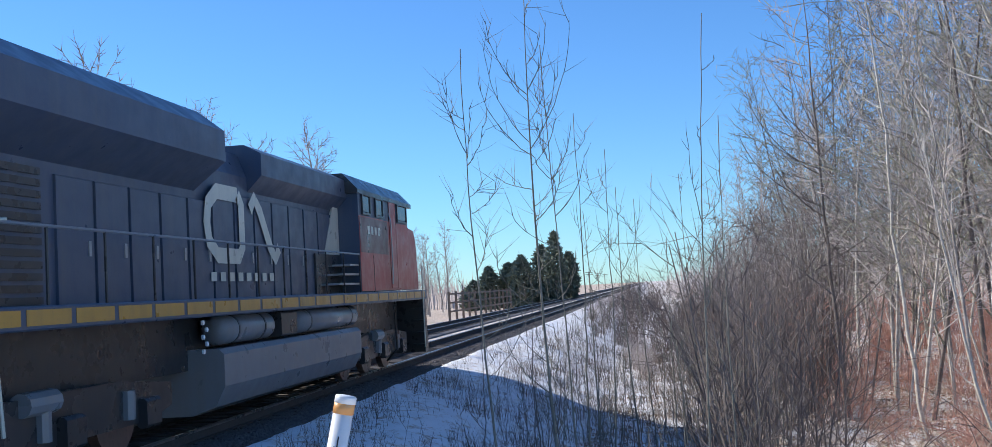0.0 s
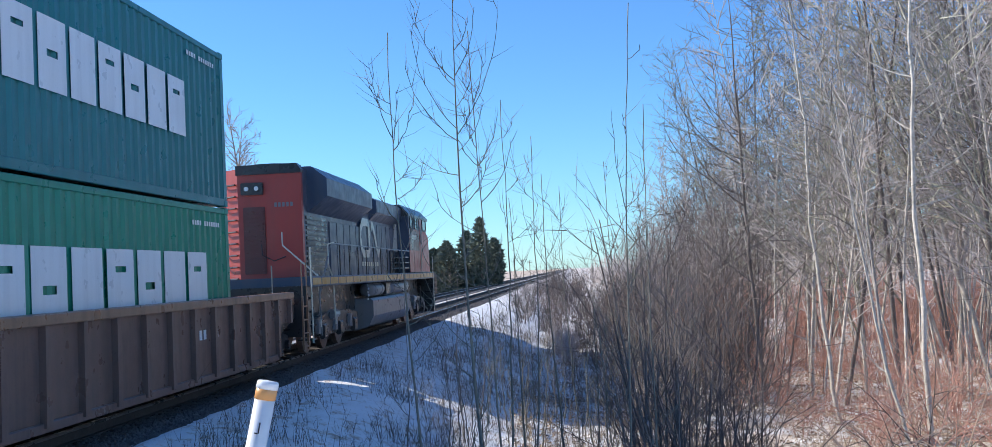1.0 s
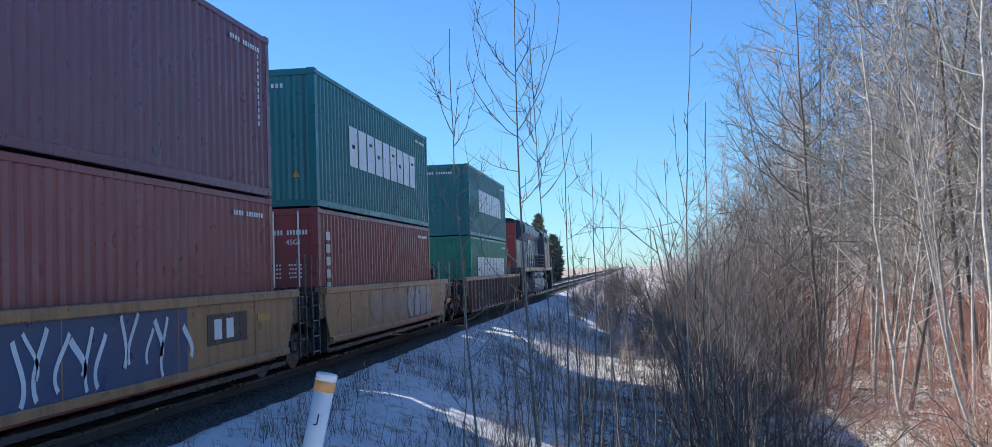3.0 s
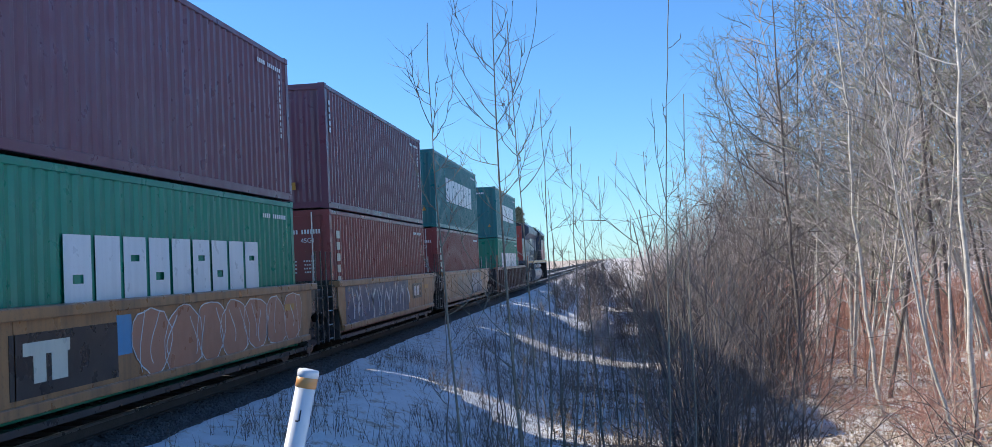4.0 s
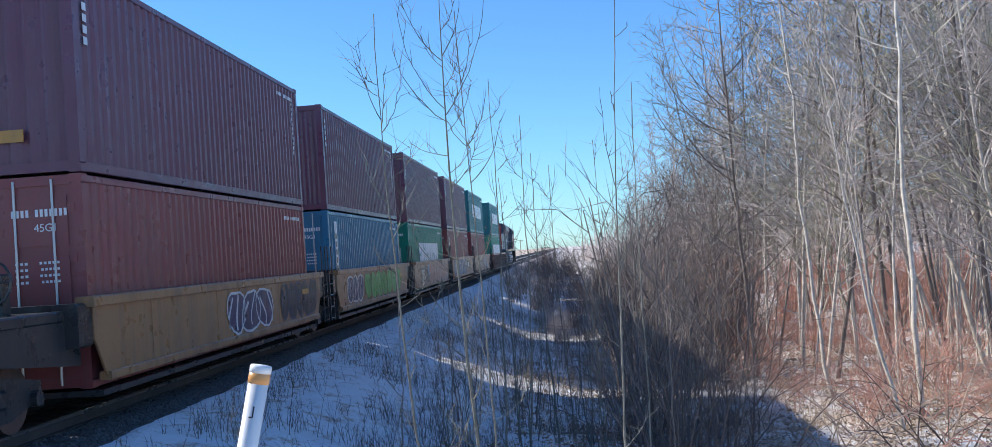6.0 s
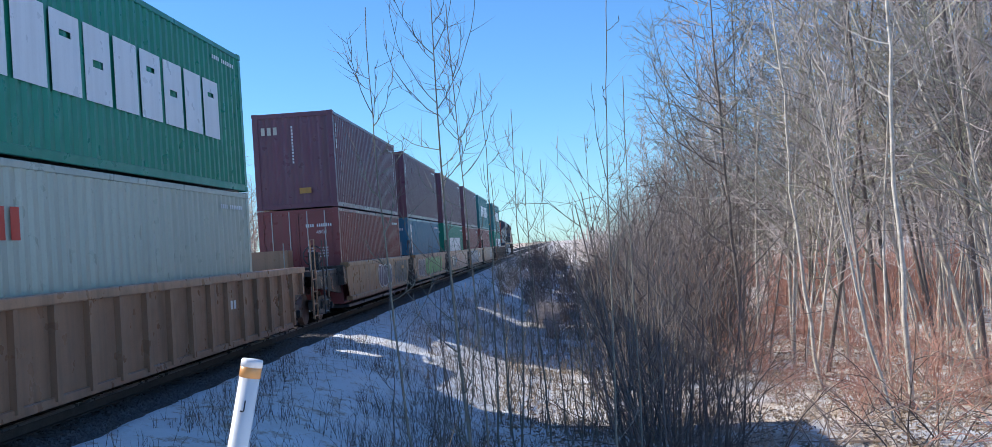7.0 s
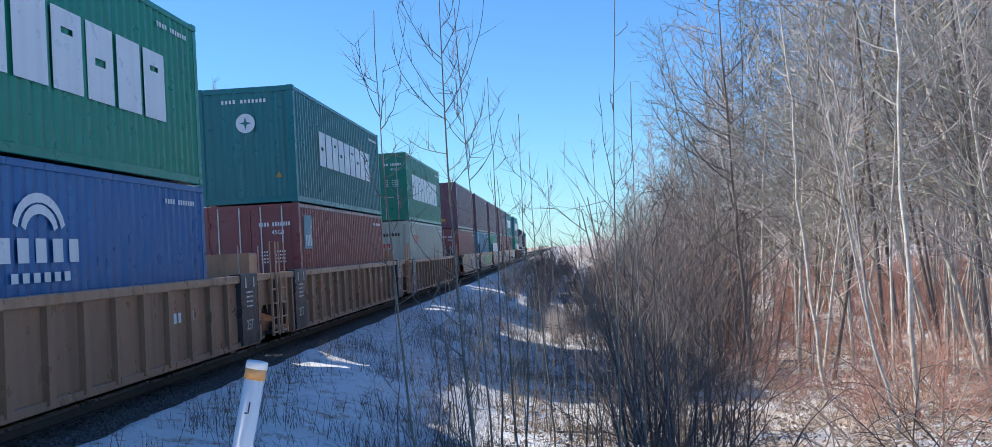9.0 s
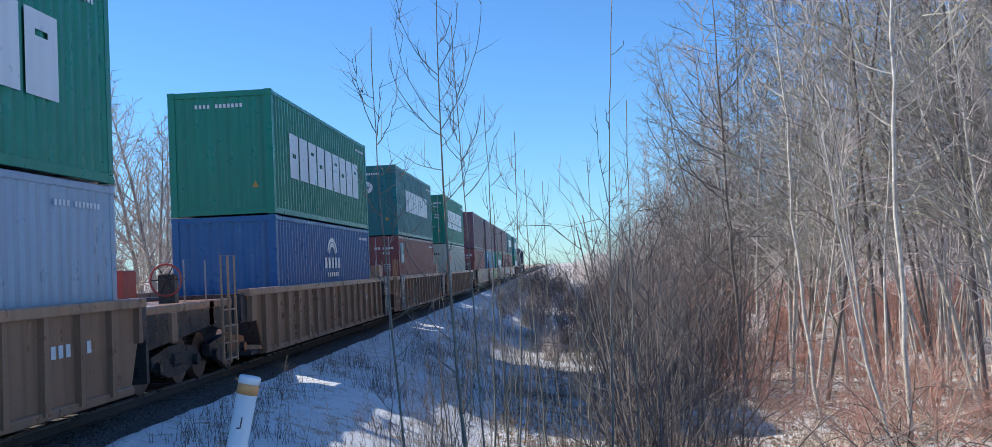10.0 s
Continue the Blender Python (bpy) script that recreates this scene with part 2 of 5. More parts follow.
def ground_material():
    m, nt, b = node_mat("snow_and_dead_grass")
    patch = ramp(nt, tex_noise(nt, 1.3, 9, rough=0.75), 0.42, 0.55)
    fine = ramp(nt, tex_noise(nt, 5.0, 6, rough=0.7), 0.40, 0.62)
    earth = mix(nt, fine, (0.44, 0.33, 0.24), (0.70, 0.58, 0.46))
    earth = mix(nt, ramp(nt, tex_noise(nt, 30, 3), 0.5, 0.75), earth, (0.15, 0.10, 0.07))
    snow = mix(nt, ramp(nt, tex_noise(nt, 2.0, 4), 0.3, 0.7), (0.76, 0.77, 0.78), (0.88, 0.885, 0.89))
    # the snow lies thick on the bank of the line and thins out under the trees
    c = nt.nodes.new("ShaderNodeTexCoord")
    sep = nt.nodes.new("ShaderNodeSeparateXYZ")
    nt.links.new(c.outputs["Object"], sep.inputs[0])
    bank = nt.nodes.new("ShaderNodeMath")
    bank.operation = "MULTIPLY"
    nt.links.new(ramp(nt, sep.outputs["X"], 2.2, -1.8), bank.inputs[0])
    nt.links.new(ramp(nt, sep.outputs["X"], -9.0, -6.0), bank.inputs[1])
    near = nt.nodes.new("ShaderNodeMath")
    near.operation = "MULTIPLY"
    nt.links.new(bank.outputs[0], near.inputs[0])
    nt.links.new(ramp(nt, sep.outputs["Y"], 120.0, 55.0), near.inputs[1])
    bank = near.outputs[0]
    add = nt.nodes.new("ShaderNodeMath")
    add.operation, add.use_clamp = "MULTIPLY_ADD", True
    nt.links.new(bank, add.inputs[0])
    add.inputs[1].default_value = 0.85
    right = nt.nodes.new("ShaderNodeMath")
    right.operation = "MULTIPLY"
    nt.links.new(times(nt, patch, 0.85), right.inputs[0])
    nt.links.new(ramp(nt, sep.outputs["X"], -26.0, -2.0), right.inputs[1])
    nt.links.new(right.outputs[0], add.inputs[2])
    tuft = ramp(nt, tex_noise(nt, 2.6, 8, rough=0.78), 0.52, 0.60)
    inv = nt.nodes.new("ShaderNodeMath")
    inv.operation, inv.use_clamp = "SUBTRACT", True
    nt.links.new(add.outputs[0], inv.inputs[0])
    nt.links.new(times(nt, tuft, 0.9), inv.inputs[1])
    nt.links.new(mix(nt, inv.outputs[0], earth, snow), b.inputs["Base Color"])
    b.inputs["Roughness"].default_value = 0.85
    bump(nt, b, tex_noise(nt, 7.0, 7, rough=0.7), 0.6, 0.08)
    return m


def build_ground():
    xs = sorted(set(round(float(x), 4) for x in spaced(-3000, 3000, -7, 9, 0.22) + [-18, -15.2, -14, -13.6, -6.15, -6.05, -5.93, -5.8, -5.68, -5.55]))
    ys = spaced(-300, 4000, 0, 48, 0.3)
    verts = [(x, float(y), ground_z(x, float(y))) for y in ys for x in xs]
    n = len(xs)
    faces = [(j * n + i, j * n + i + 1, (j + 1) * n + i + 1, (j + 1) * n + i) for j in range(len(ys) - 1) for i in range(n - 1)]
    me = bpy.data.meshes.new("ground")
    me.from_pydata(verts, [], faces)
    me.polygons.foreach_set("use_smooth", [True] * len(me.polygons))
    me.materials.append(ground_material())
    tagged(new("ground", me), "patchy melting snow over dead grass beside the railway", "ground", kind="structure")


def build_track(cx, label, first, last):
    bed = Geo().prism_y([(cx - 2.1, -0.6), (cx + 2.15, -0.6), (cx + 1.68, -0.24), (cx + 1.4, -0.20), (cx - 1.4, -0.20), (cx - 1.68, -0.24)], -200, 1500)
    t = thing("railway_track", label, "track", "railway tracks", "structure")
    part("ballast_bed", bed, M_BALLAST, t, "dark grey crushed stone ballast")
    for s in (-1, 1):
        x = cx + s * 0.755
        part("rail", Geo().box(x - 0.036, x + 0.036, -200, 1500, -0.04, 0.0, 0.008), M_RAIL, t, "shiny worn steel rail head")
        part("rail_web", Geo().box(x - 0.07, x + 0.07, -200, 1500, -0.18, -0.16).box(x - 0.012, x + 0.012, -200, 1500, -0.16, -0.04), M_RAILWEB, t, "rusty rail web and foot")
    tie = Geo().box(-1.3, 1.3, -0.115, 0.115, -0.34, -0.175, 0.0).mesh("tie", M_TIE)
    y = first
    while y < last:
        ob = part("tie", tie, None, t)
        ob.location = (cx + random.uniform(-0.04, 0.04), y, random.uniform(-0.01, 0.006))
        ob.rotation_euler = (0, 0, random.uniform(-0.01, 0.01))
        y += 0.55
    far = Geo()
    while y < 400:
        far.box(cx - 1.3, cx + 1.3, y, y + 0.23, -0.34, -0.178)
        y += 0.55
    tagged(part("far_ties", far, M_TIE, t, "distant dark wooden ties"), kind="stuff")


def build_stones():
    """Loose ballast stones on the shoulder."""
    rng = np.random.default_rng(5)
    v, f = [], []
    oct_v = np.array([(1, 0, 0), (-1, 0, 0), (0, 1, 0), (0, -1, 0), (0, 0, 1), (0, 0, -1)], float)
    oct_f = [(0, 2, 4), (2, 1, 4), (1, 3, 4), (3, 0, 4), (2, 0, 5), (1, 2, 5), (3, 1, 5), (0, 3, 5)]
    for _ in range(16000):
        y = 9 + 70 * rng.random() ** 1.6
        x = TRACK_X + 0.85 + rng.random() ** 0.8 * 0.95
        dx = x - TRACK_X
        z = -0.20 if dx < 1.4 else (-0.20 - (dx - 1.4) * 0.14 if dx < 1.68 else -0.24 - (dx - 1.68) * 0.45)
        z = max(z, ground_z(x, y) - 0.01)
        s = rng.uniform(0.02, 0.05) * np.array([rng.uniform(0.8, 1.4), rng.uniform(0.8, 1.4), rng.uniform(0.5, 1.0)])
        a = rng.uniform(0, 6.28)
        p = oct_v * s * rng.uniform(0.75, 1.2, (6, 1))
        p = np.stack([p[:, 0] * math.cos(a) - p[:, 1] * math.sin(a), p[:, 0] * math.sin(a) + p[:, 1] * math.cos(a), p[:, 2]], 1) + (x, y, z + 0.01)
        n = len(v)
        v += p.tolist()
        f += [(n + i, n + j, n + k) for i, j, k in oct_f]
    me = bpy.data.meshes.new("stones")
    me.from_pydata(v, [], f)
    me.materials.append(M_BALLAST)
    tagged(new("ballast_stones", me), "loose dark grey crushed stones on the track shoulder", "gravel", kind="stuff")


# ---- trees ----
def cone(v, f, p, q, r0, r1, sides=3):
    d = q - p
    if d.length < 1e-6:
        return
    d.normalize()
    a = d.orthogonal().normalized()
    b = d.cross(a)
    n = len(v)
    for k in range(sides):
        w = 2 * math.pi * k / sides
        o = a * math.cos(w) + b * math.sin(w)
        v.append(tuple(p + o * r0))
    if r1 <= 0:
        v.append(tuple(q))
        f += [(n + k, n + (k + 1) % sides, n + sides) for k in range(sides)]
        return
    for k in range(sides):
        w = 2 * math.pi * k / sides
        o = a * math.cos(w) + b * math.sin(w)
        v.append(tuple(q + o * r1))
    f += [(n + k, n + (k + 1) % sides, n + sides + (k + 1) % sides, n + sides + k) for k in range(sides)]


def tilt(d, rng, lo, hi):
    """The direction d turned away by lo to hi degrees, to a random side."""
    a = d.orthogonal().normalized()
    a.rotate(Matrix.Rotation(rng.uniform(0, 2 * math.pi), 3, d))
    out = d.copy()
    out.rotate(Matrix.Rotation(radians(rng.uniform(lo, hi)), 3, a))
    return out.normalized()


def limb(v, f, rng, p, d, length, r, level, depth, wander=0.14, rise=0.08, dens=1.0, thin=0.0065, spread=(22, 50)):
    """One limb in bent pieces with smaller limbs on it."""
    steps = 5 if level <= 1 and thin < 0.012 else (4 if level <= 1 else (1 if level >= depth and (depth > 2 or thin > 0.012) else (2 if level >= depth else 3)))
    for i in range(steps):
        q = p + d * (length / steps)
        ra, rb = r * (1 - i / steps * 0.75), r * (1 - (i + 1) / steps * 0.75)
        last = i == steps - 1
        cone(v, f, p, q, ra, 0 if last and level >= 2 else rb, 4 if level <= 1 else 3)
        if level < depth:
            kids = dens * (1.9 if level <= 1 else 1.6)
            kids *= min(1.0, 0.35 + length * 0.55)
            k = int(kids) + (rng.random() < kids - int(kids))
            for _ in range(k):
                w = rng.uniform(0.1, 1.0)
                limb(v, f, rng, p.lerp(q, w), tilt(d, rng, *spread), max(0.4, length * rng.uniform(0.38, 0.72) * (1 - 0.4 * i / steps)), max(thin * (0.78 if level + 1 == depth else 1.0), ra * 0.5), level + 1, depth, wander, rise, dens, thin, spread)
        p = q
        d = (d + Vector((rng.uniform(-1, 1), rng.uniform(-1, 1), rng.uniform(-1, 1))) * wander + Vector((0, 0, rise))).normalized()


def tree_meshes(seed, height, r, first=0.3, limbs=22, depth=3, reach=0.3, lean=0.04, bark=None, twig=None, dens=1.0, angle=(30, 60), thin=0.0075, wander=0.2, rise=0.05, spread=(28, 66)):
    """Trunk and crown of a bare tree of that height, with its foot at the origin."""
    rng = random.Random(seed)
    tv, tf, cv, cf = [], [], [], []
    n = 12
    pts, rad = [Vector((0, 0, -0.3))], [r * 1.25]
    d = Vector((rng.uniform(-lean, lean), rng.uniform(-lean, lean), 1)).normalized()
    p = Vector((0, 0, 0))
    for i in range(n + 1):
        pts.append(p.copy())
        rad.append(max(0.006, r * (1 - i / n) ** 0.8))
        p = p + d * (height / n)
        d = (d + Vector((rng.uniform(-1, 1), rng.uniform(-1, 1), 0)) * 0.05 + Vector((0, 0, 0.03))).normalized()
    g = Geo().tube(pts, rad, 7)
    for k in range(limbs):
        u = first + (0.97 - first) * (k + rng.random()) / limbs
        i = min(n - 1, int(u * n))
        w = u * n - i
        base = pts[i + 1].lerp(pts[i + 2], w)
        along = (pts[i + 2] - pts[i + 1]).normalized()
        length = height * reach * (1.15 - u) * rng.uniform(0.6, 1.25) + 0.7
        limb(cv, cf, rng, base, tilt(along, rng, *angle), length, max(thin * 1.3, rad[i + 1] * 0.42), 1, depth, wander, rise, dens, thin, spread)
    trunk = g.mesh("trunk", bark or M_BARK, True)
    crown = bpy.data.meshes.new("crown")
    crown.from_pydata(cv, [], cf)
    crown.materials.append(twig or M_TWIG)
    return trunk, crown


def plant(kind, meshes, x, y, turn, size, label, category, group):
    t = thing(kind, label, category, group)
    part("trunk", meshes[0], None, t)
    part("crown", meshes[1], None, t)
    t.matrix_basis = Matrix.Translation((x, y, ground_z(x, y))) @ pose(0, 0, 0, 0, 0, turn) @ Matrix.Scale(size, 4)
    return t


def shrub_mesh(seed, height, stems, spread, twig, depth=2, dens=1.0, r=0.012, lean=(0.02, 0.4), thin=0.0065, whole=False, wander=0.11, spread_twigs=(27, 57)):
    """The stems, with their twigs, of a leafless shrub that fans out from its foot: a mesh each, or one for all."""
    rng = random.Random(seed)
    out, v, f = [], [], []
    for k in range(stems):
        a = rng.uniform(0, 2 * math.pi)
        o = rng.uniform(0, spread * 0.35)
        p = Vector((math.cos(a) * o, math.sin(a) * o, -0.15))
        w = rng.uniform(*lean)
        d = Vector((math.cos(a) * w, math.sin(a) * w, 1)).normalized()
        limb(v, f, rng, p, d, height * rng.uniform(0.42, 1.15), r * rng.uniform(0.6, 1.35), 1, 1 + depth, wander, 0.035, dens, thin, spread_twigs)
        if not whole or k == stems - 1:
            me = bpy.data.meshes.new("bush" if whole else "stem")
            me.from_pydata(v, [], f)
            me.materials.append(twig)
            out.append(me)
            v, f = [], []
    return out


def joined(name, material, placed, label, category):
    """Many far plants as one object: (meshes, pose) each."""
    v, f, seen = [], [], {}
    for meshes, m in placed:
        for me in meshes:
            if me.name not in seen:
                seen[me.name] = (np.array([w.co[:] for w in me.vertices]), [tuple(p.vertices) for p in me.polygons])
            co, faces = seen[me.name]
            n = len(v)
            r = np.array(m.to_3x3())
            v += (co @ r.T + np.array(m.translation)).tolist()
            f += [tuple(i + n for i in q) for q in faces]
    me = bpy.data.meshes.new(name)
    me.from_pydata(v, [], f)
    me.materials.append(material)
    tagged(new(name, me), label, category, kind="stuff")


def build_forest():
    rng = random.Random(11)
    near = [tree_meshes(100 + i, 15.0, 0.040 + 0.009 * (i % 4), 0.12 + 0.06 * (i % 3), 25, 3, 0.26, 0.06,
                        M_BIRCH if i % 2 else (M_BARK, M_DARKTWIG)[i // 2 % 2], (M_TWIG, M_DARKTWIG, M_OLIVE, M_TWIG)[i % 4], 0.66, (32, 72), 0.0115) for i in range(8)]
    far = [tree_meshes(140 + i, 15.0, 0.052 + 0.011 * (i % 3), 0.10 + 0.05 * (i % 3), 27, 2, 0.23, 0.06,
                       M_BIRCH if i % 3 == 1 else M_BARK, (M_FARTWIG, M_DARKTWIG)[i % 2], 0.95, (32, 72), 0.018) for i in range(8)]
    placed, distant = [], []
    tries = 0
    while len(placed) < 370 and tries < 14000:
        tries += 1
        y = 20 + 150 * rng.random() ** 1.75
        x = 5.2 + rng.random() ** 1.3 * (6 + y * 0.40)
        if any((x - a) ** 2 + (y - b) ** 2 < 0.5 for a, b in placed):
            continue
        if x > y * 0.46 + 2.5 or (x < 8.5 and y < 24):
            continue
        placed.append((x, y))
        i = rng.randrange(8)
        edge = 0.62 + 0.38 * smooth_step(4.8, 7.0, x)
        low = 1.0 - 0.42 * smooth_step(45, 110, y)
        size = edge * low * rng.uniform(0.72, 1.12)
        m = Matrix.Translation((x, y, ground_z(x, y))) @ pose(0, 0, 0, 0, 0, rng.uniform(0, 360)) @ Matrix.Scale(size, 4) @ pose(0, 0, 0, rng.gauss(0, 5), rng.gauss(-2, 6), 0)
        if y > 58:
            distant.append((far[i], m))
            continue
        t = thing("tree", "bare pale-barked deciduous tree in the wood" if i % 2 else "bare grey-brown deciduous tree in the wood", "tree", "trees of the wood")
        for me in (near if y < 42 and x < 15 else far)[i]:
            part(me.name.split(".")[0], me, None, t)
        t.matrix_basis = m
    # young trees that rise step by step towards the wood
    for k in range(40):
        y = rng.uniform(27, 62)
        x = rng.uniform(2.0, 5.6) + (y - 27) * 0.02
        size = (0.21 + 0.10 * (x - 2.0 - (y - 27) * 0.02)) * rng.uniform(0.8, 1.15)
        t = thing("tree", "young bare tree at the edge of the wood", "tree", "trees of the wood")
        for me in far[k % 8]:
            part(me.name.split(".")[0], me, None, t)
        t.matrix_basis = Matrix.Translation((x, y, ground_z(x, y))) @ pose(0, 0, 0, rng.gauss(0, 4), rng.gauss(-3, 5), rng.uniform(0, 360)) @ Matrix.Scale(size, 4)
    # slender pale stems at the edge of the wood
    pale = [tree_meshes(170 + i, 12.0, 0.030 + 0.007 * (i % 3), 0.26, 18, 2, 0.19, 0.09, (M_BIRCH, M_BIRCH, M_BARK)[i % 3], (M_TWIG, M_DARKTWIG)[i % 2], 0.8, (30, 60), 0.0095) for i in range(5)]
    for k in range(64):
        y = 21.5 + 20 * rng.random() ** 1.2
        x = 6.2 + rng.random() * (y * 0.46 - 4.2)
        t = thing("tree", "slender pale-stemmed young tree at the edge of the wood", "tree", "trees of the wood")
        for me in pale[k % 5]:
            part(me.name.split(".")[0], me, None, t)
        t.matrix_basis = Matrix.Translation((x, y, ground_z(x, y))) @ pose(0, 0, 0, rng.gauss(0, 5), rng.gauss(-4, 11), rng.uniform(-40, 40)) @ Matrix.Scale(rng.uniform(0.7, 1.15), 4)
    joined("distant_trees", M_FARTWIG, distant, "distant bare trees of the wood", "woods")


def build_shrubs():
    rng = random.Random(21)
    dark = [shrub_mesh(300 + i, 3.4, 9, 1.4, M_SHRUB, 2, 0.55, 0.019, thin=0.0085) for i in range(4)]
    whip = [shrub_mesh(310 + i, 4.2, 9, 1.6, (M_SHRUB, M_SAP, M_DARKTWIG)[i % 3], 2, 0.52, 0.018, (0.0, 0.18), 0.012) for i in range(4)]
    red = [shrub_mesh(320 + i, 2.2, 13, 1.9, M_REDTWIG, 2, 0.7, 0.012, (0.05, 0.6), 0.0085, wander=0.16, spread_twigs=(28, 62)) for i in range(4)]
    dark_far = [shrub_mesh(340 + i, 3.6, 16, 1.8, M_SHRUB, 1, 1.0, 0.018, thin=0.0135, whole=True) for i in range(4)]
    red_far = [shrub_mesh(360 + i, 2.8, 24, 2.2, M_REDTWIG, 1, 1.2, 0.018, thin=0.0135, whole=True) for i in range(4)]
    made = 0
    while made < 220:
        y = 19 + 75 * rng.random() ** 1.4
        if made < 80:
            x = -0.6 + 5.8 * rng.random() ** 0.8 + (y - 20) * 0.012
            size = rng.uniform(0.55, 1.0) * (0.5 + 0.5 * smooth_step(-0.6, 3.5, x))
            if y < 24 and rng.random() < 0.55:
                continue
        else:
            x = 4.2 + rng.random() * (3 + 0.36 * y)
            size = rng.uniform(0.45, 1.05)
            if y < 27 and rng.random() < 0.5:
                continue
        if x > y * 0.46 + 2:
            continue
        made += 1
        use_red = rng.random() < smooth_step(3.0, 6.0, x)
        if use_red:
            pool, label = (red if y < 34 else red_far), "leafless reddish-brown shrub in patchy snow"
        elif rng.random() < 0.5 and y < 50:
            pool, label = whip, "cluster of straight leafless grey-brown stems in the snow"
        else:
            pool, label = (dark if y < 34 else dark_far), "leafless dark grey-brown shrub beside the railway bank"
        s = thing("shrub", label, "shrub", "shrubs by the line")
        for me in rng.choice(pool):
            part(me.name.split(".")[0], me, None, s)
        s.matrix_basis = Matrix.Translation((x, y, ground_z(x, y))) @ pose(0, 0, 0, 0, 0, rng.uniform(0, 360)) @ Matrix.Scale(size, 4)
    # low brush on the bank farther along, and taller brush that closes the view along the line
    low, tall = [], []
    for _ in range(110):
        y = 38 + 110 * rng.random() ** 1.2
        x = -0.3 - rng.random() * 4.4 * smooth_step(36, 80, y)
        low.append((rng.choice(red_far), Matrix.Translation((x, y, ground_z(x, y))) @ pose(0, 0, 0, 0, 0, rng.uniform(0, 360)) @ Matrix.Scale(rng.uniform(0.2, 0.42), 4)))
    for _ in range(60):
        y = 50 + 110 * rng.random() ** 1.1
        x = 0.8 - rng.random() * 4.6
        size = rng.uniform(0.3, 1.0) * (1.05 - 0.5 * smooth_step(1.0, 3.8, -x))
        tall.append((rng.choice(dark_far), Matrix.Translation((x, y, ground_z(x, y))) @ pose(0, 0, 0, 0, 0, rng.uniform(0, 360)) @ Matrix.Scale(size, 4)))
    for _ in range(26):
        y = 31 + 34 * rng.random()
        x = rng.uniform(-0.4, 3.2)
        size = rng.uniform(0.4, 0.75) * (0.7 + 0.3 * smooth_step(-1.3, 1.2, x))
        tall.append((rng.choice(dark_far), Matrix.Translation((x, y, ground_z(x, y))) @ pose(0, 0, 0, 0, 0, rng.uniform(0, 360)) @ Matrix.Scale(size, 4)))
    joined("low_brush", M_TWIG, low, "low brown leafless brush on the railway bank", "brush")
    joined("tall_brush", M_SHRUB, tall, "tall leafless dark brush far along the railway bank", "brush")
    # the thicket of dark upright stems between the bank and the wood
    thicket = [shrub_mesh(380 + i, 3.9, 8, 1.5, (M_SHRUB, M_DARKTWIG)[i % 2], 2, 0.52, 0.022, (0.0, 0.26), 0.0085) for i in range(4)]
    for k in range(44):
        if k < 10:
            y = rng.uniform(14.5, 26.0)
            x = rng.uniform(0.3, 2.0) + (y - 15) * 0.10
            size = rng.uniform(0.6, 1.1)
        else:
            y = rng.uniform(25.0, 48.0)
            x = rng.uniform(1.7, 5.2) + (y - 25) * 0.03
            size = rng.uniform(0.8, 1.1) * (0.72 + 0.17 * (x - 1.7))
        s = thing("shrub", "thicket of dark upright leafless stems in patchy snow", "shrub", "shrubs by the line")
        for me in thicket[k % 4]:
            part(me.name.split(".")[0], me, None, s)
        s.matrix_basis = Matrix.Translation((x, y, ground_z(x, y))) @ pose(0, 0, 0, 0, 0, rng.uniform(0, 360)) @ Matrix.Scale(size, 4)
    # low reddish canes on the litter
    for _ in range(46):
        y = 18.5 + 13 * rng.random()
        x = 3.6 + rng.random() * (y * 0.46 - 2.5)
        s = thing("shrub", "low reddish arching canes on leaf litter", "shrub", "shrubs by the line")
        for me in rng.choice(red)[:9]:
            part(me.name.split(".")[0], me, None, s)
        s.matrix_basis = Matrix.Translation((x, y, ground_z(x, y))) @ pose(0, 0, 0, 0, 0, rng.uniform(0, 360)) @ Matrix.Scale(rng.uniform(0.3, 0.55), 4)
    # the big fan of stems at the foot of the bank
    for x, y, seed, size in ((1.22, 13.6, 391, 0.66), (1.66, 13.9, 392, 0.62), (0.98, 14.2, 393, 0.58)):
        s = thing("shrub", "large dark many-stemmed shrub that fans out from its foot", "shrub", "shrubs by the line")
        for me in shrub_mesh(seed, 4.3, 7, 2.2, M_SHRUB, 2, 0.5, 0.027, (0.05, 0.42), 0.0085):
            part(me.name.split(".")[0], me, None, s)
        s.matrix_basis = Matrix.Translation((x, y, ground_z(x, y))) @ Matrix.Scale(size, 4)


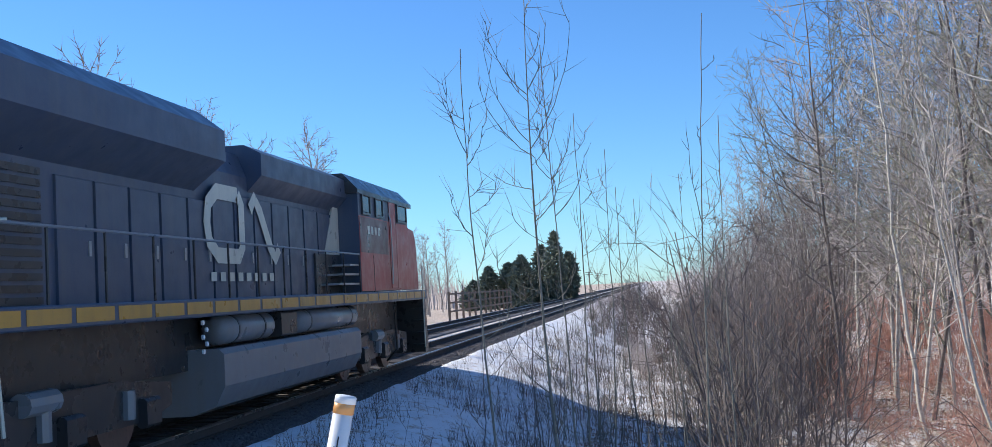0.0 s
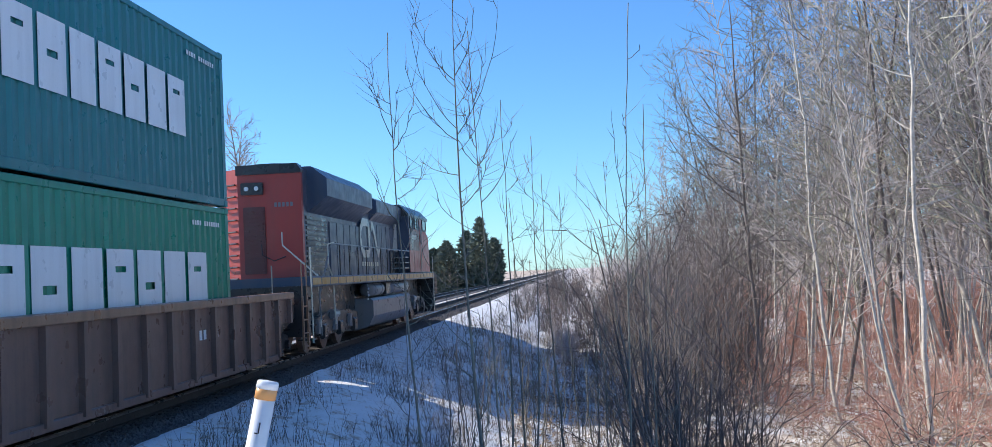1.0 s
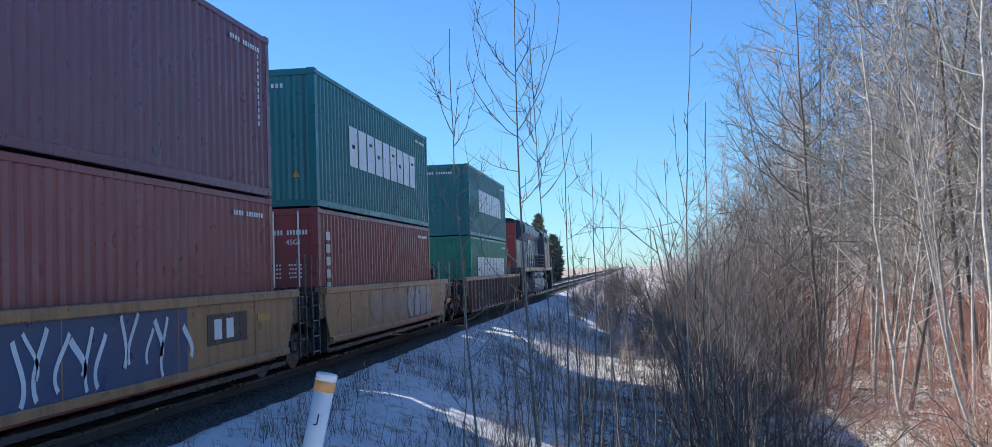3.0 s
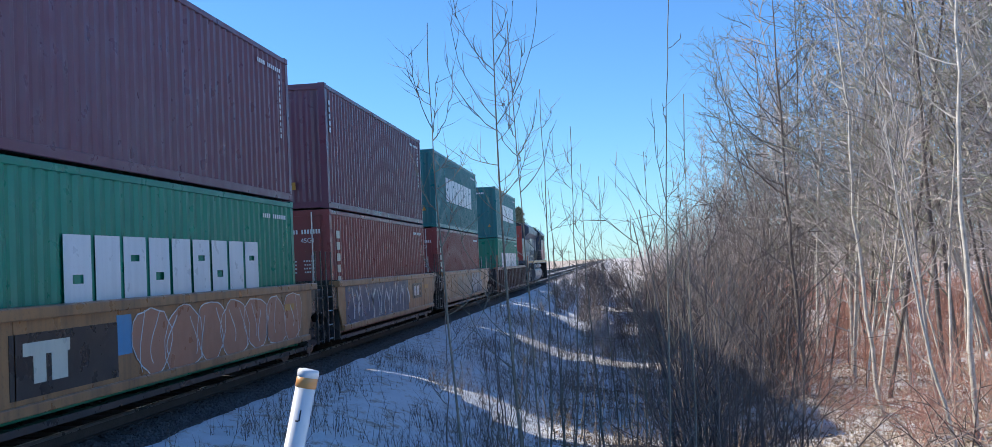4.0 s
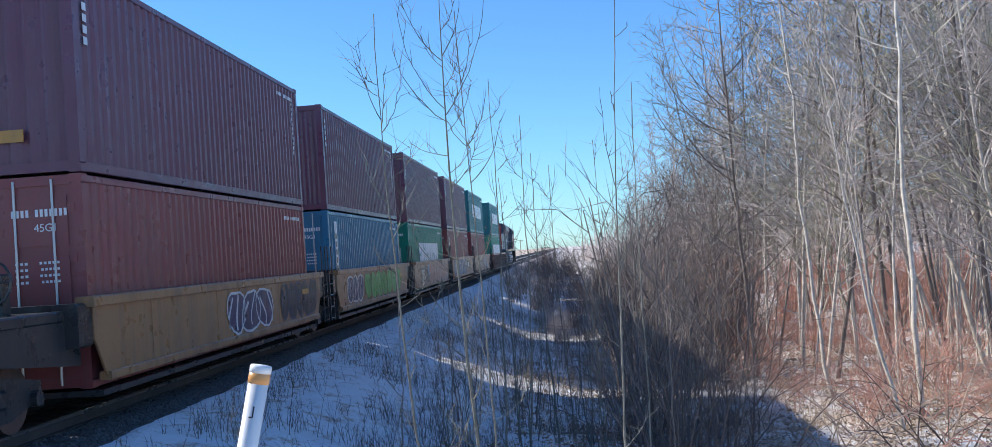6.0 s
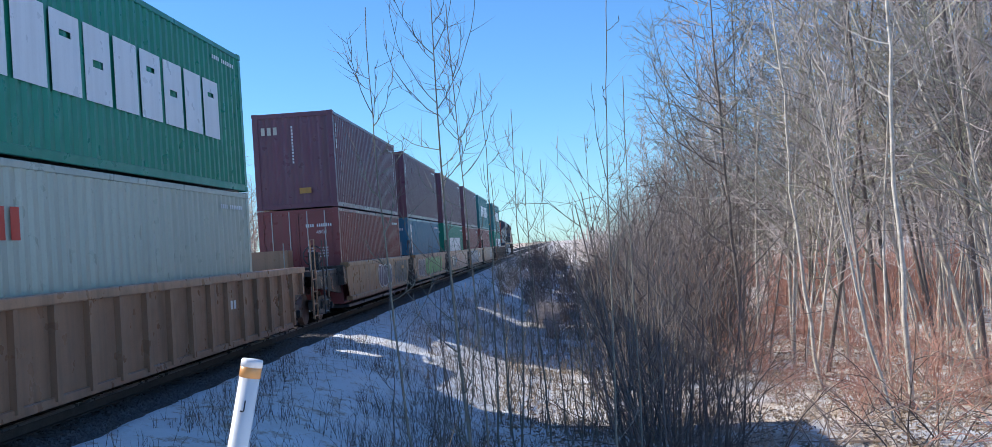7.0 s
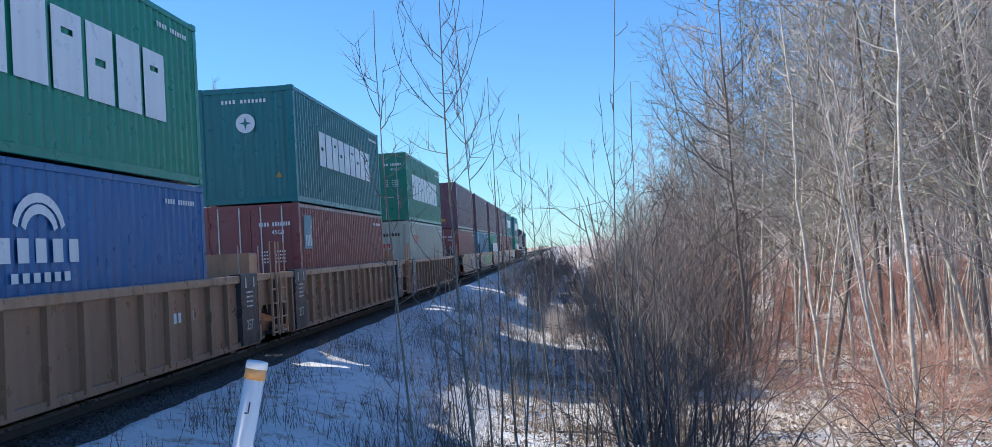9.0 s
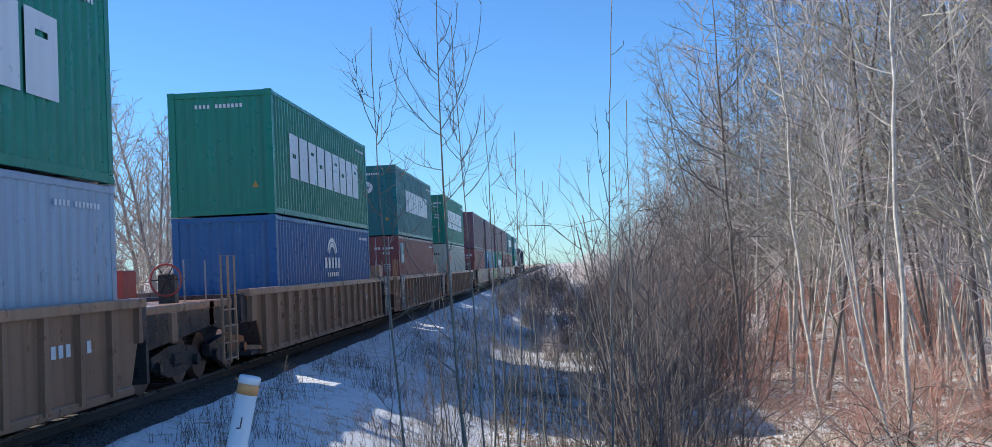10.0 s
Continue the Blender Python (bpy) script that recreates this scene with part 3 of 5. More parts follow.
def build_grass():
    rng = random.Random(31)
    for name, material, count, xr, label in (("dead_weeds", M_WEED, 36000, (-5.5, 3.0), "thin dark dead weed stalks in the snow"),
                                             ("dry_grass", M_GRASS, 24000, (-1.5, 15.0), "tan dry grass under the trees")):
        v, f = [], []
        for _ in range(count):
            y = 12 + 38 * rng.random() ** 1.4
            x = rng.uniform(*xr)
            if noise.noise((x * 0.7, y * 0.7, 9.0)) < rng.uniform(-0.3, 0.3) + 0.35 * (1 - smooth_step(-5.4, -2.0, x)):
                continue
            p = Vector((x, y, ground_z(x, y) - 0.03))
            h = rng.uniform(0.12, 0.5) * rng.uniform(0.6, 1.1) * (1 if rng.random() < 0.9 else 2.2)
            q = p + Vector((rng.uniform(-0.35, 0.35), rng.uniform(-0.35, 0.35), 1)) * h
            cone(v, f, p, q, 0.0048, 0, 3)
            if name == "dead_weeds" and h > 0.3:
                for w in (0.5, 0.75):
                    side = Vector((rng.uniform(-0.6, 0.6), rng.uniform(-0.6, 0.6), 0.7)) * h * 0.4
                    cone(v, f, p.lerp(q, w), p.lerp(q, w) + side, 0.0035, 0, 3)
        me = bpy.data.meshes.new(name)
        me.from_pydata(v, [], f)
        me.materials.append(material)
        tagged(new(name, me), label, "grass", kind="stuff")


def build_tall_weeds():
    """Dead branching stalks near the marker post."""
    rng = random.Random(91)
    for k in range(26):
        y = rng.uniform(5.0, 10.5)
        x = rng.uniform(-0.30, 0.02) * y - 0.3
        w = thing("dead_weed", "tall branching dead weed stalk in the snow", "weed", "tall dead weeds")
        p = Vector((0, 0, -0.1))
        q = Vector((rng.gauss(0, 0.12), rng.gauss(0, 0.12), 1.0)) * rng.uniform(0.75, 1.15) * (1 if y < 8 else 1.15)
        v, f = [], []
        limb(v, f, rng, p, q.normalized(), q.length + 0.1, 0.006, 1, 2, 0.06, 0.05, 0.75, 0.0035, (30, 60))
        me = bpy.data.meshes.new("stalk")
        me.from_pydata(v, [], f)
        me.materials.append(M_WEED)
        part("stalk", me, None, w)
        w.location = (x, y, ground_z(x, y))


def bough(v, f, rng, p, across, rise, depth, r):
    """A side stem that leaves at a wide angle and sweeps up, with a few short twigs."""
    n = 8
    pts = [p.copy()]
    for i in range(1, n + 1):
        w = i / n
        out = math.sin(w * math.pi / 2)
        pts.append(p + Vector((across * out + rng.gauss(0, 0.005), depth * out + rng.gauss(0, 0.005), rise * w ** 1.2)))
    size = pts[-1] - p
    for i in range(n):
        ra, rb = r * (1 - 0.8 * i / n), r * (1 - 0.8 * (i + 1) / n)
        cone(v, f, pts[i], pts[i + 1], max(0.004, ra), 0 if i == n - 1 else max(0.004, rb), 4)
        if i > 0 and rng.random() < 0.5:
            d = tilt((pts[i + 1] - pts[i]).normalized(), rng, 25, 55)
            d = (d + Vector((0, 0, 0.35))).normalized()
            limb(v, f, rng, pts[i].lerp(pts[i + 1], rng.random()), d, size.length * rng.uniform(0.10, 0.24), 0.0052, 1, 2, 0.06, 0.12, 0.3, 0.0042, (25, 55))


def sapling(foot, top, r, seed, limbs, label, reach=0.2, first=0.3, bark=None, bend=0.05, forks=(), angle=(26, 52), bow=0.0):
    """A slender stem from its foot to its top with upswept branches; forks: (height, reach across, rise) of long side stems."""
    rng = random.Random(seed)
    base = Vector((foot[0], foot[1], ground_z(*foot)))
    tip = Vector(top) - base
    pts, n = [Vector((0, 0, -0.3))], 16
    for i in range(n + 1):
        u = i / n
        sway = math.sin(u * 5 + seed) - math.sin(seed) + rng.uniform(-0.4, 0.4)
        pts.append(tip * u + Vector((bow * math.sin(math.pi * u), 0, 0)) + Vector((sway, rng.uniform(-0.5, 0.5), 0)) * bend * (1 - u * 0.5))
    rad = [r * 1.15] + [max(0.005, r * (1 - i / n) ** 0.75) for i in range(n + 1)]
    v, f = [], []
    for k in range(limbs):
        u = first + (0.94 - first) * (k + rng.random()) / limbs
        i = min(n - 1, int(u * n))
        p = pts[i + 1].lerp(pts[i + 2], u * n - i)
        length = tip.length * reach * rng.uniform(0.4, 1.2) * (1.2 - u * 0.6)
        a, w = rng.uniform(0, 2 * math.pi), radians(rng.uniform(*angle))
        bough(v, f, rng, p, length * math.sin(w) * math.cos(a), length * math.cos(w), length * math.sin(w) * math.sin(a), max(0.005, rad[i + 1] * 0.45))
    for z, across, rise in forks:
        u = min(0.98, max(0.02, (z - base.z) / tip.z))
        i = min(n - 1, int(u * n))
        bough(v, f, rng, pts[i + 1].lerp(pts[i + 2], u * n - i), across, rise, rng.gauss(0, 0.15), max(0.007, rad[i + 1] * 0.55))
    t = thing("sapling", label, "sapling", "saplings by the line")
    part("trunk", Geo().tube(pts, rad, 7), bark or M_SAP, t, smooth=True)
    crown = bpy.data.meshes.new("crown")
    crown.from_pydata(v, [], f)
    crown.materials.append(bark or M_SAP)
    part("crown", crown, None, t)
    t.location = base


def build_saplings():
    sapling((-0.97, 11.5), (-1.17, 11.5, 5.34), 0.022, 501, 15, "slender bare sapling with upswept branches", 0.12, 0.08, bend=0.02, bow=-0.12,
            forks=((3.94, -0.42, 0.9), (3.99, 0.24, 0.75), (3.34, 0.52, 1.45), (3.41, -0.48, 1.2), (3.28, -0.56, 1.0), (2.9, -0.45, 0.25), (2.55, 0.3, 0.5)))
    sapling((-0.86, 11.6), (-1.02, 11.6, 4.5), 0.014, 515, 12, "thin bare sapling close beside a taller one", 0.12, 0.12, bend=0.02, forks=((3.0, 0.24, 0.65), (3.7, 0.14, 0.55), (2.6, 0.35, 0.7), (3.2, -0.12, 0.5)))
    sapling((-1.54, 11.0), (-1.82, 11.0, 4.40), 0.017, 502, 12, "thin bare sapling forked near the top", 0.13, 0.06, bend=0.03, bow=-0.10,
            forks=((3.28, -0.19, 0.82), (3.15, 0.21, 0.40), (3.22, 0.12, 0.5), (2.4, -0.2, 0.5)))
    sapling((0.44, 11.2), (0.74, 11.2, 4.6), 0.015, 503, 8, "straight whip-like bare sapling", 0.10, 0.12, bend=0.03, bow=-0.04, forks=((2.4, -0.10, 1.1), (1.6, 0.25, 0.7)))
    sapling((0.86, 13.0), (0.97, 13.0, 3.78), 0.014, 516, 5, "straight whip-like bare sapling", 0.10, 0.3, bend=0.03)
    sapling((-0.30, 18.0), (-0.43, 18.0, 3.45), 0.020, 504, 6, "small bare sapling with forked top", 0.12, 0.5, forks=((1.9, -0.35, 1.2), (2.0, 0.38, 1.3)))
    for x, y, lean, z, r, seed in ((-0.85, 17.0, -0.15, 3.0, 0.016, 506), (-1.0, 15.2, 0.05, 4.3, 0.018, 507), (-0.72, 15.6, 0.2, 3.8, 0.017, 508), (0.2, 17.0, 0.15, 2.5, 0.015, 509),
                                   (-0.05, 19.0, -0.1, 3.3, 0.015, 510), (0.9, 18.0, -0.3, 3.6, 0.016, 511)):
        sapling((x, y), (x + lean, y, z), r, seed, 7, "thin bare sapling among dead weeds", 0.15, 0.3)
    sapling((6.38, 20.0), (6.98, 20.0, 11.5), 0.056, 505, 14, "pale-barked young tree forked above the brush", 0.14, 0.36, M_BIRCH, 0.15, ((4.65, 1.1, 1.5), (2.65, 1.0, 0.4), (3.6, 0.8, 1.5), (5.4, -0.9, 1.6)), (30, 55), -0.12)
    sapling((5.55, 18.5), (4.55, 18.5, 4.6), 0.036, 512, 6, "slender pale sapling that leans over the brush", 0.16, 0.4, M_BIRCH, 0.05, ((-0.2, -0.35, 0.6), (1.2, 0.4, 0.9), (1.9, -0.6, 0.5)), bow=-0.08)
    sapling((9.1, 24.0), (5.6, 24.0, 9.5), 0.070, 513, 14, "leaning pale-barked young tree", 0.14, 0.3, M_BIRCH, 0.14, ((3.0, -0.9, 1.6), (4.4, 1.0, 1.6)), (30, 55), 0.25)
    sapling((8.6, 25.0), (4.6, 25.0, 9.0), 0.055, 514, 14, "leaning pale-barked young tree", 0.14, 0.3, M_BIRCH, 0.14, ((2.6, 0.8, 1.6), (4.0, -0.9, 1.4)), (30, 55), 0.2)
    sapling((9.6, 23.0), (6.4, 23.0, 9.8), 0.085, 517, 14, "leaning pale-barked young tree", 0.14, 0.3, M_BIRCH, 0.06, ((3.4, 0.9, 1.5), (5.0, -1.0, 1.6)), (30, 55), 0.2)
    sapling((4.6, 27.0), (4.2, 27.0, 9.4), 0.060, 518, 20, "grey-barked young tree with fanned crown", 0.26, 0.34, M_DARKTWIG, 0.06, ((4.2, -1.7, 2.6), (5.0, -1.3, 2.2), (4.6, 1.4, 2.6), (5.8, 1.1, 2.2), (3.4, -1.9, 2.2)), (30, 60))
    sapling((5.4, 23.0), (4.6, 23.0, 9.6), 0.048, 519, 14, "slender pale-stemmed young tree", 0.15, 0.3, M_BIRCH, 0.15, ((3.0, -0.6, 1.2), (4.2, 0.6, 1.3)), (30, 55))


def build_thin_stems():
    """Thin upright whips between the bank and the brush."""
    rng = random.Random(61)
    for k in range(50):
        y = rng.uniform(12.5, 25)
        x = -2.5 + 4.4 * rng.random() + (y - 12) * 0.04
        h = rng.uniform(1.2, 3.4) if x < 0.6 else rng.uniform(2.4, 4.4)
        z = ground_z(x, y) + h
        sapling((x, y), (x + rng.gauss(0, 0.16) * h * 0.5, y, z), rng.uniform(0.010, 0.016), 600 + k, 3 + k % 3, "thin bare whip among dead weeds and snow", 0.18, 0.35, (M_SAP, M_DARKTWIG, M_SAP)[k % 3], 0.05)


def arch(rng, parent, name, p, d, length, r, material):
    """A cane that rises, bends over and tapers."""
    pts, n = [p.copy()], 9
    for i in range(n):
        pts.append(pts[-1] + d * (length / n))
        d = (d + Vector((rng.uniform(-1, 1), rng.uniform(-1, 1), rng.uniform(-1, 1))) * 0.09 + Vector((0, 0, -0.08))).normalized()
    return part(name, Geo().tube(pts, [r * (1 - 0.8 * i / n) for i in range(n + 1)], 5), material, parent), pts


def build_brambles():
    """Arching canes and fallen sticks on the litter before the wood."""
    rng = random.Random(71)
    for k in range(20):
        y = rng.uniform(14.2, 21)
        x = rng.uniform(2.6, y * 0.44)
        b = thing("bramble", "arching tan leafless canes on leaf litter", "bramble", "brambles before the wood")
        material = (M_CANE, M_REDTWIG, M_CANE, M_SHRUB)[k % 4]
        for _ in range(rng.randint(3, 5)):
            a = rng.uniform(0, 2 * math.pi)
            d = Vector((math.cos(a) * 0.8, math.sin(a) * 0.5, rng.uniform(0.6, 1.4))).normalized()
            cane, pts = arch(rng, b, "cane", Vector((rng.uniform(-0.2, 0.2), rng.uniform(-0.2, 0.2), -0.1)), d, rng.uniform(1.3, 2.9), rng.uniform(0.011, 0.018), material)
            for i in rng.sample(range(2, 8), 4):
                arch(rng, cane, "twig", pts[i], tilt((pts[i + 1] - pts[i]).normalized(), rng, 25, 60), rng.uniform(0.35, 0.9), 0.008, material)
        b.location = (x, y, ground_z(x, y))
    for k in range(22):
        y = rng.uniform(14, 24)
        x = rng.uniform(0.5, y * 0.44)
        s = thing("fallen_stick", "fallen bare stick lying on leaf litter and snow", "stick", "fallen sticks")
        a, length = rng.uniform(0, math.pi), rng.uniform(0.7, 2.2)
        pts = []
        for i in range(5):
            px, py = x + math.cos(a) * length * (i / 4 - 0.5) + rng.gauss(0, 0.03), y + math.sin(a) * length * (i / 4 - 0.5) + rng.gauss(0, 0.03)
            pts.append((px - x, py - y, ground_z(px, py) - ground_z(x, y) + 0.03))
        part("stick", Geo().tube(pts, [0.022, 0.02, 0.017, 0.013, 0.007], 6), (M_CANE, M_DARKTWIG)[k % 2], s)
        s.location = (x, y, ground_z(x, y))


def build_litter():
    m, nt, b = node_mat("dead_leaves")
    geo = nt.nodes.new("ShaderNodeNewGeometry")
    col = mix(nt, ramp(nt, geo.outputs["Random Per Island"], 0.0, 1.0), (0.11, 0.075, 0.05), (0.66, 0.50, 0.36))
    nt.links.new(mix(nt, times(nt, tex_noise(nt, 40, 3), 0.5), col, (0.16, 0.11, 0.08)), b.inputs["Base Color"])
    b.inputs["Roughness"].default_value = 0.8
    rng = random.Random(81)
    v, f = [], []
    while len(f) < 15000:
        y = 12.5 + 20 * rng.random() ** 1.3
        x = rng.uniform(-1.5, 0.5 * y)
        if noise.noise((x * 0.9, y * 0.9, 3.0)) < rng.uniform(-0.5, 0.35) - 0.25 * smooth_step(0, 3, x):
            continue
        z, a, s = ground_z(x, y) + 0.02, rng.uniform(0, 6.3), rng.uniform(0.02, 0.05)
        n = len(v)
        for j, (k, w) in enumerate(((0, 1.3), (1.5, 0.7), (3.14, 1.2), (4.7, 0.8))):
            v.append((x + math.cos(a + k) * s * w, y + math.sin(a + k) * s * w, z + rng.uniform(-0.015, 0.045)))
        f.append((n, n + 1, n + 2, n + 3))
    me = bpy.data.meshes.new("leaf_litter")
    me.from_pydata(v, [], f)
    me.materials.append(m)
    tagged(new("leaf_litter", me), "brown and tan dead leaves scattered over snow", "leaf litter", kind="stuff")


def build_far_side():
    rng = random.Random(41)
    kinds = [tree_meshes(700 + i, 12.5, 0.14, 0.22, 34, 2, 0.24, 0.05, M_BARK, M_FARTWIG, 1.5, (26, 56), 0.020) for i in range(3)]
    for k in range(75):
        y = 18 + 150 * rng.random() ** 1.2
        x = -17.5 - rng.random() ** 1.3 * 24 - y * 0.06
        plant("tree", kinds[k % 3], x, y, rng.uniform(0, 360), rng.uniform(0.5, 1.0), "bare deciduous tree beyond the railway", "tree", "trees beyond the line")
    for k, (x, y) in enumerate(((-22.2, 50), (-19.6, 52), (-18.6, 47), (-24.5, 44), (-21.0, 40), (-27, 58), (-17.2, 54), (-23, 62), (-26, 50), (-18.4, 60), (-20.5, 66), (-16.8, 44), (-25.5, 38), (-19.5, 36))):
        plant("tree", kinds[k % 3], x, y, k * 77, 0.86 + 0.05 * (k % 5), "tall bare deciduous tree beyond the railway", "tree", "trees beyond the line")
    # dark pines far down the line: (place, place, height, width)
    for k_pine, (x, y, h, wide) in enumerate(((-25, 152, 4.5, 3.4), (-22.5, 150, 6.3, 3.6), (-20, 153, 6.8, 3.8), (-17.6, 149, 7.6, 3.6), (-15, 152, 8.4, 3.4), (-12.9, 150, 9.8, 3.2), (-11.4, 156, 7.0, 2.6))):
        v, f = [], []
        bumps = [rng.uniform(0.75, 1.2) for _ in range(9)]
        for i in range(1500):
            u, a = rng.random(), rng.uniform(0, 2 * math.pi)
            r = wide * 0.62 * math.sin(math.pi * min(1.0, 0.22 + 0.78 * u)) ** 0.7 * bumps[int(u * 8.99)] * (0.85 + 0.25 * math.sin(3 * a + k_pine))
            r *= rng.random() ** 0.45
            c = Vector((math.cos(a) * r, math.sin(a) * r, 0.3 + u * (h - 0.3)))
            d = Vector((math.cos(a) + rng.gauss(0, 0.5), math.sin(a) + rng.gauss(0, 0.5), rng.gauss(0.25, 0.4))).normalized()
            cone(v, f, c - d * 0.25, c + d * rng.uniform(0.25, 0.6), rng.uniform(0.10, 0.2), 0, 3)
        me = bpy.data.meshes.new("crown")
        me.from_pydata(v, [], f)
        me.materials.append(M_NEEDLE)
        t = thing("conifer", "dark green rounded pine far down the line", "tree", "conifers")
        part("trunk", Geo().tube([(0, 0, -0.3), (0, 0, h * 0.9)], [0.2, 0.04], 6), M_BARK, t)
        part("crown", me, None, t)
        t.location = (x, y, ground_z(x, y))


def build_fence():
    fe = thing("wooden_fence", "weathered wooden post-and-rail fence beyond the tracks", "fence")
    for k in range(13):
        y = 84 + k * 3.2
        part("post", Geo().box(-0.09, 0.09, y - 0.09, y + 0.09, -0.4, 2.7), M_WOOD, fe)
        if k < 12:
            for z in (1.1, 1.8, 2.5):
                part("rail", Geo().box(0.09, 0.14, y, y + 3.2, z - 0.07, z + 0.07), M_WOOD, fe)
    fe.location = (-15.9, 0, ground_z(-15.9, 90))


def build_poles():
    po = thing("utility_pole", "dark wooden utility pole with two crossarms beyond the tracks", "utility pole", "utility poles")
    part("shaft", Geo().tube([(0, 0, -0.5), (0, 0, 9.4)], [0.16, 0.11], 8), M_WOOD, po)
    for z in (7.7, 8.4):
        arm = part("crossarm", Geo().box(-1.2, 1.2, -0.06, 0.06, z, z + 0.14), M_WOOD, po)
        for dx in (-1.05, -0.5, 0.5, 1.05):
            part("insulator", Geo().tube([(dx, 0, z + 0.14), (dx, 0, z + 0.3)], [0.05, 0.035], 7), M_DARK, arm)
    po.location = (-25.0, 57.0, ground_z(-25, 57))
    for k in range(5):
        y = 200 + k * 55
        po = thing("utility_pole", "dark wooden utility pole far along the railway", "utility pole", "utility poles")
        part("shaft", Geo().tube([(0, 0, -0.5), (0, 0, 6.6)], [0.15, 0.1], 7), M_WOOD, po)
        for z in (5.6, 6.2):
            part("crossarm", Geo().box(-1.1, 1.1, -0.06, 0.06, z, z + 0.12), M_WOOD, po)
        po.location = (-12.5 - 4.5, y, ground_z(-17, y))


def build_woods_backdrop():
    """Far woods along the horizon."""
    rng = random.Random(51)
    v, f = [], []
    for _ in range(9000):
        a = rng.uniform(-80, 80)
        d = rng.uniform(190, 300)
        x, y = d * math.sin(radians(a)), d * math.cos(radians(a))
        if abs(x - TRACK_X) < 12:
            continue
        p = Vector((x, y, ground_z(x, y)))
        q = p + Vector((rng.uniform(-0.8, 0.8), rng.uniform(-0.8, 0.8), rng.uniform(3, 7)))
        cone(v, f, p, q, rng.uniform(0.1, 0.35), 0, 3)
    me = bpy.data.meshes.new("far_woods")
    me.from_pydata(v, [], f)
    me.materials.append(M_TWIG)
    tagged(new("far_woods", me), "distant bare woods along the horizon", "woods", kind="stuff")


def build_marker_post():
    t = thing("marker_post", "leaning white plastic marker post with a yellow-tan band, in the snow", "post")
    part("pipe", Geo().tube([(0, 0, -0.2), (0, 0, 1.17)], 0.051, 20), M_WHITE, t, smooth=True)
    part("band", Geo().tube([(0, 0, 1.115), (0, 0, 1.178)], 0.0535, 20), M_BAND, t, "tan yellow band", smooth=True)
    part("cap", Geo().tube([(0, 0, 1.168), (0, 0, 1.198), (0, 0, 1.205)], [0.0545, 0.0545, 0.050], 20), M_WHITE, t, "white cap", smooth=True)
    part("mark", Geo().box(0.009, 0.015, -0.0525, -0.045, 0.95, 1.005).box(-0.006, 0.009, -0.0535, -0.047, 0.946, 0.953), M_DARK, t, "small dark arrow mark")
    t.matrix_basis = Matrix.Translation((-1.81, 5.2, 0.17)) @ pose(0, 0, 0, -3, 12.5, 0)


# ---- the train ----
CL, CW, CH = 12.192, 2.438, 2.896
SPEED = 17.5
MOVERS = []          # (thing, place along the line at 0 s, height)


def rides(ob, y0, z=0.0):
    MOVERS.append((ob, y0, z))
    ob.matrix_basis = pose(TRACK_X, y0, z)
    return ob


def corrugated(length, height, depth=0.036, pitch=0.278):
    """A ribbed sheet in the plane x = 0, along y, that faces +x."""
    g = Geo()
    n = max(1, round(length / pitch))
    p = length / n
    ys = []
    for i in range(n):
        a = i * p
        ys += [(a, 0.0), (a + p * 0.26, 0.0), (a + p * 0.5, -depth), (a + p * 0.76, -depth)]
    ys.append((length, 0.0))
    for y, x in ys:
        g.v += [(x, y, 0.0), (x, y, height)]
    g.f = [(2 * i, 2 * i + 2, 2 * i + 3, 2 * i + 1) for i in range(len(ys) - 1)]
    return g


SHEETS = {}


def sheet(length, height, material):
    key = (round(length, 3), round(height, 3), material.name)
    if key not in SHEETS:
        SHEETS[key] = corrugated(length, height).mesh("wall", material)
    return SHEETS[key]


def blocks(parent, n, y0, y1, z0, z1, x, material, label, axis="x"):
    """A row of n plain slitted blocks that stands for a trade mark."""
    step = (y1 - y0) / n
    for i in range(n):
        a, b = y0 + i * step + step * 0.07, y0 + (i + 1) * step - step * 0.07
        w, h = b - a, z1 - z0
        slits = ((0.46, 0.56),) if i % 3 == 0 else (() if i % 3 == 1 else ((0.70, 0.78),))
        rects, last = [], 0.0
        for lo, hi in slits:
            rects.append((a, b, z0 + h * last, z0 + h * lo))
            rects += [(a, a + w * 0.3, z0 + h * lo, z0 + h * hi), (b - w * 0.3, b, z0 + h * lo, z0 + h * hi)]
            last = hi
        rects.append((a, b, z0 + h * last, z1))
        g = Geo()
        for ya, yb, za, zb in rects:
            if axis == "x":
                g.box(x, x + 0.004, ya, yb, za, zb)
            else:
                g.box(ya, yb, x - 0.004, x, za, zb)
        part("mark", g, material, parent, label)


def bars(parent, x0, x1, z0, z1, n, y, material=None, label="small white lettering", axis="y"):
    """Lettering too small to read: a row of n short bars."""
    step = (x1 - x0) / n
    for i in range(n):
        if n > 6 and i == 4:
            continue
        a, b = x0 + i * step + step * 0.2, x0 + (i + 1) * step - step * 0.2
        if axis == "y":
            g = Geo().box(a, b, y - 0.004, y, z0, z1)
        else:
            g = Geo().box(y, y + 0.004, a, b, z0, z1)
        part("lettering_bar", g, material or M_WHITE, parent, label)


def column(parent, x0, x1, z0, z1, n, y, material=None, axis="y"):
    g = Geo()
    step = (z1 - z0) / n
    for i in range(n):
        a, b = z0 + i * step + step * 0.16, z0 + (i + 1) * step - step * 0.16
        if axis == "y":
            g.box(x0, x1, y - 0.004, y, a, b)
        else:
            g.box(y, y + 0.004, x0, x1, a, b)
    part("lettering", g, material or M_WHITE, parent, "small white upright lettering")


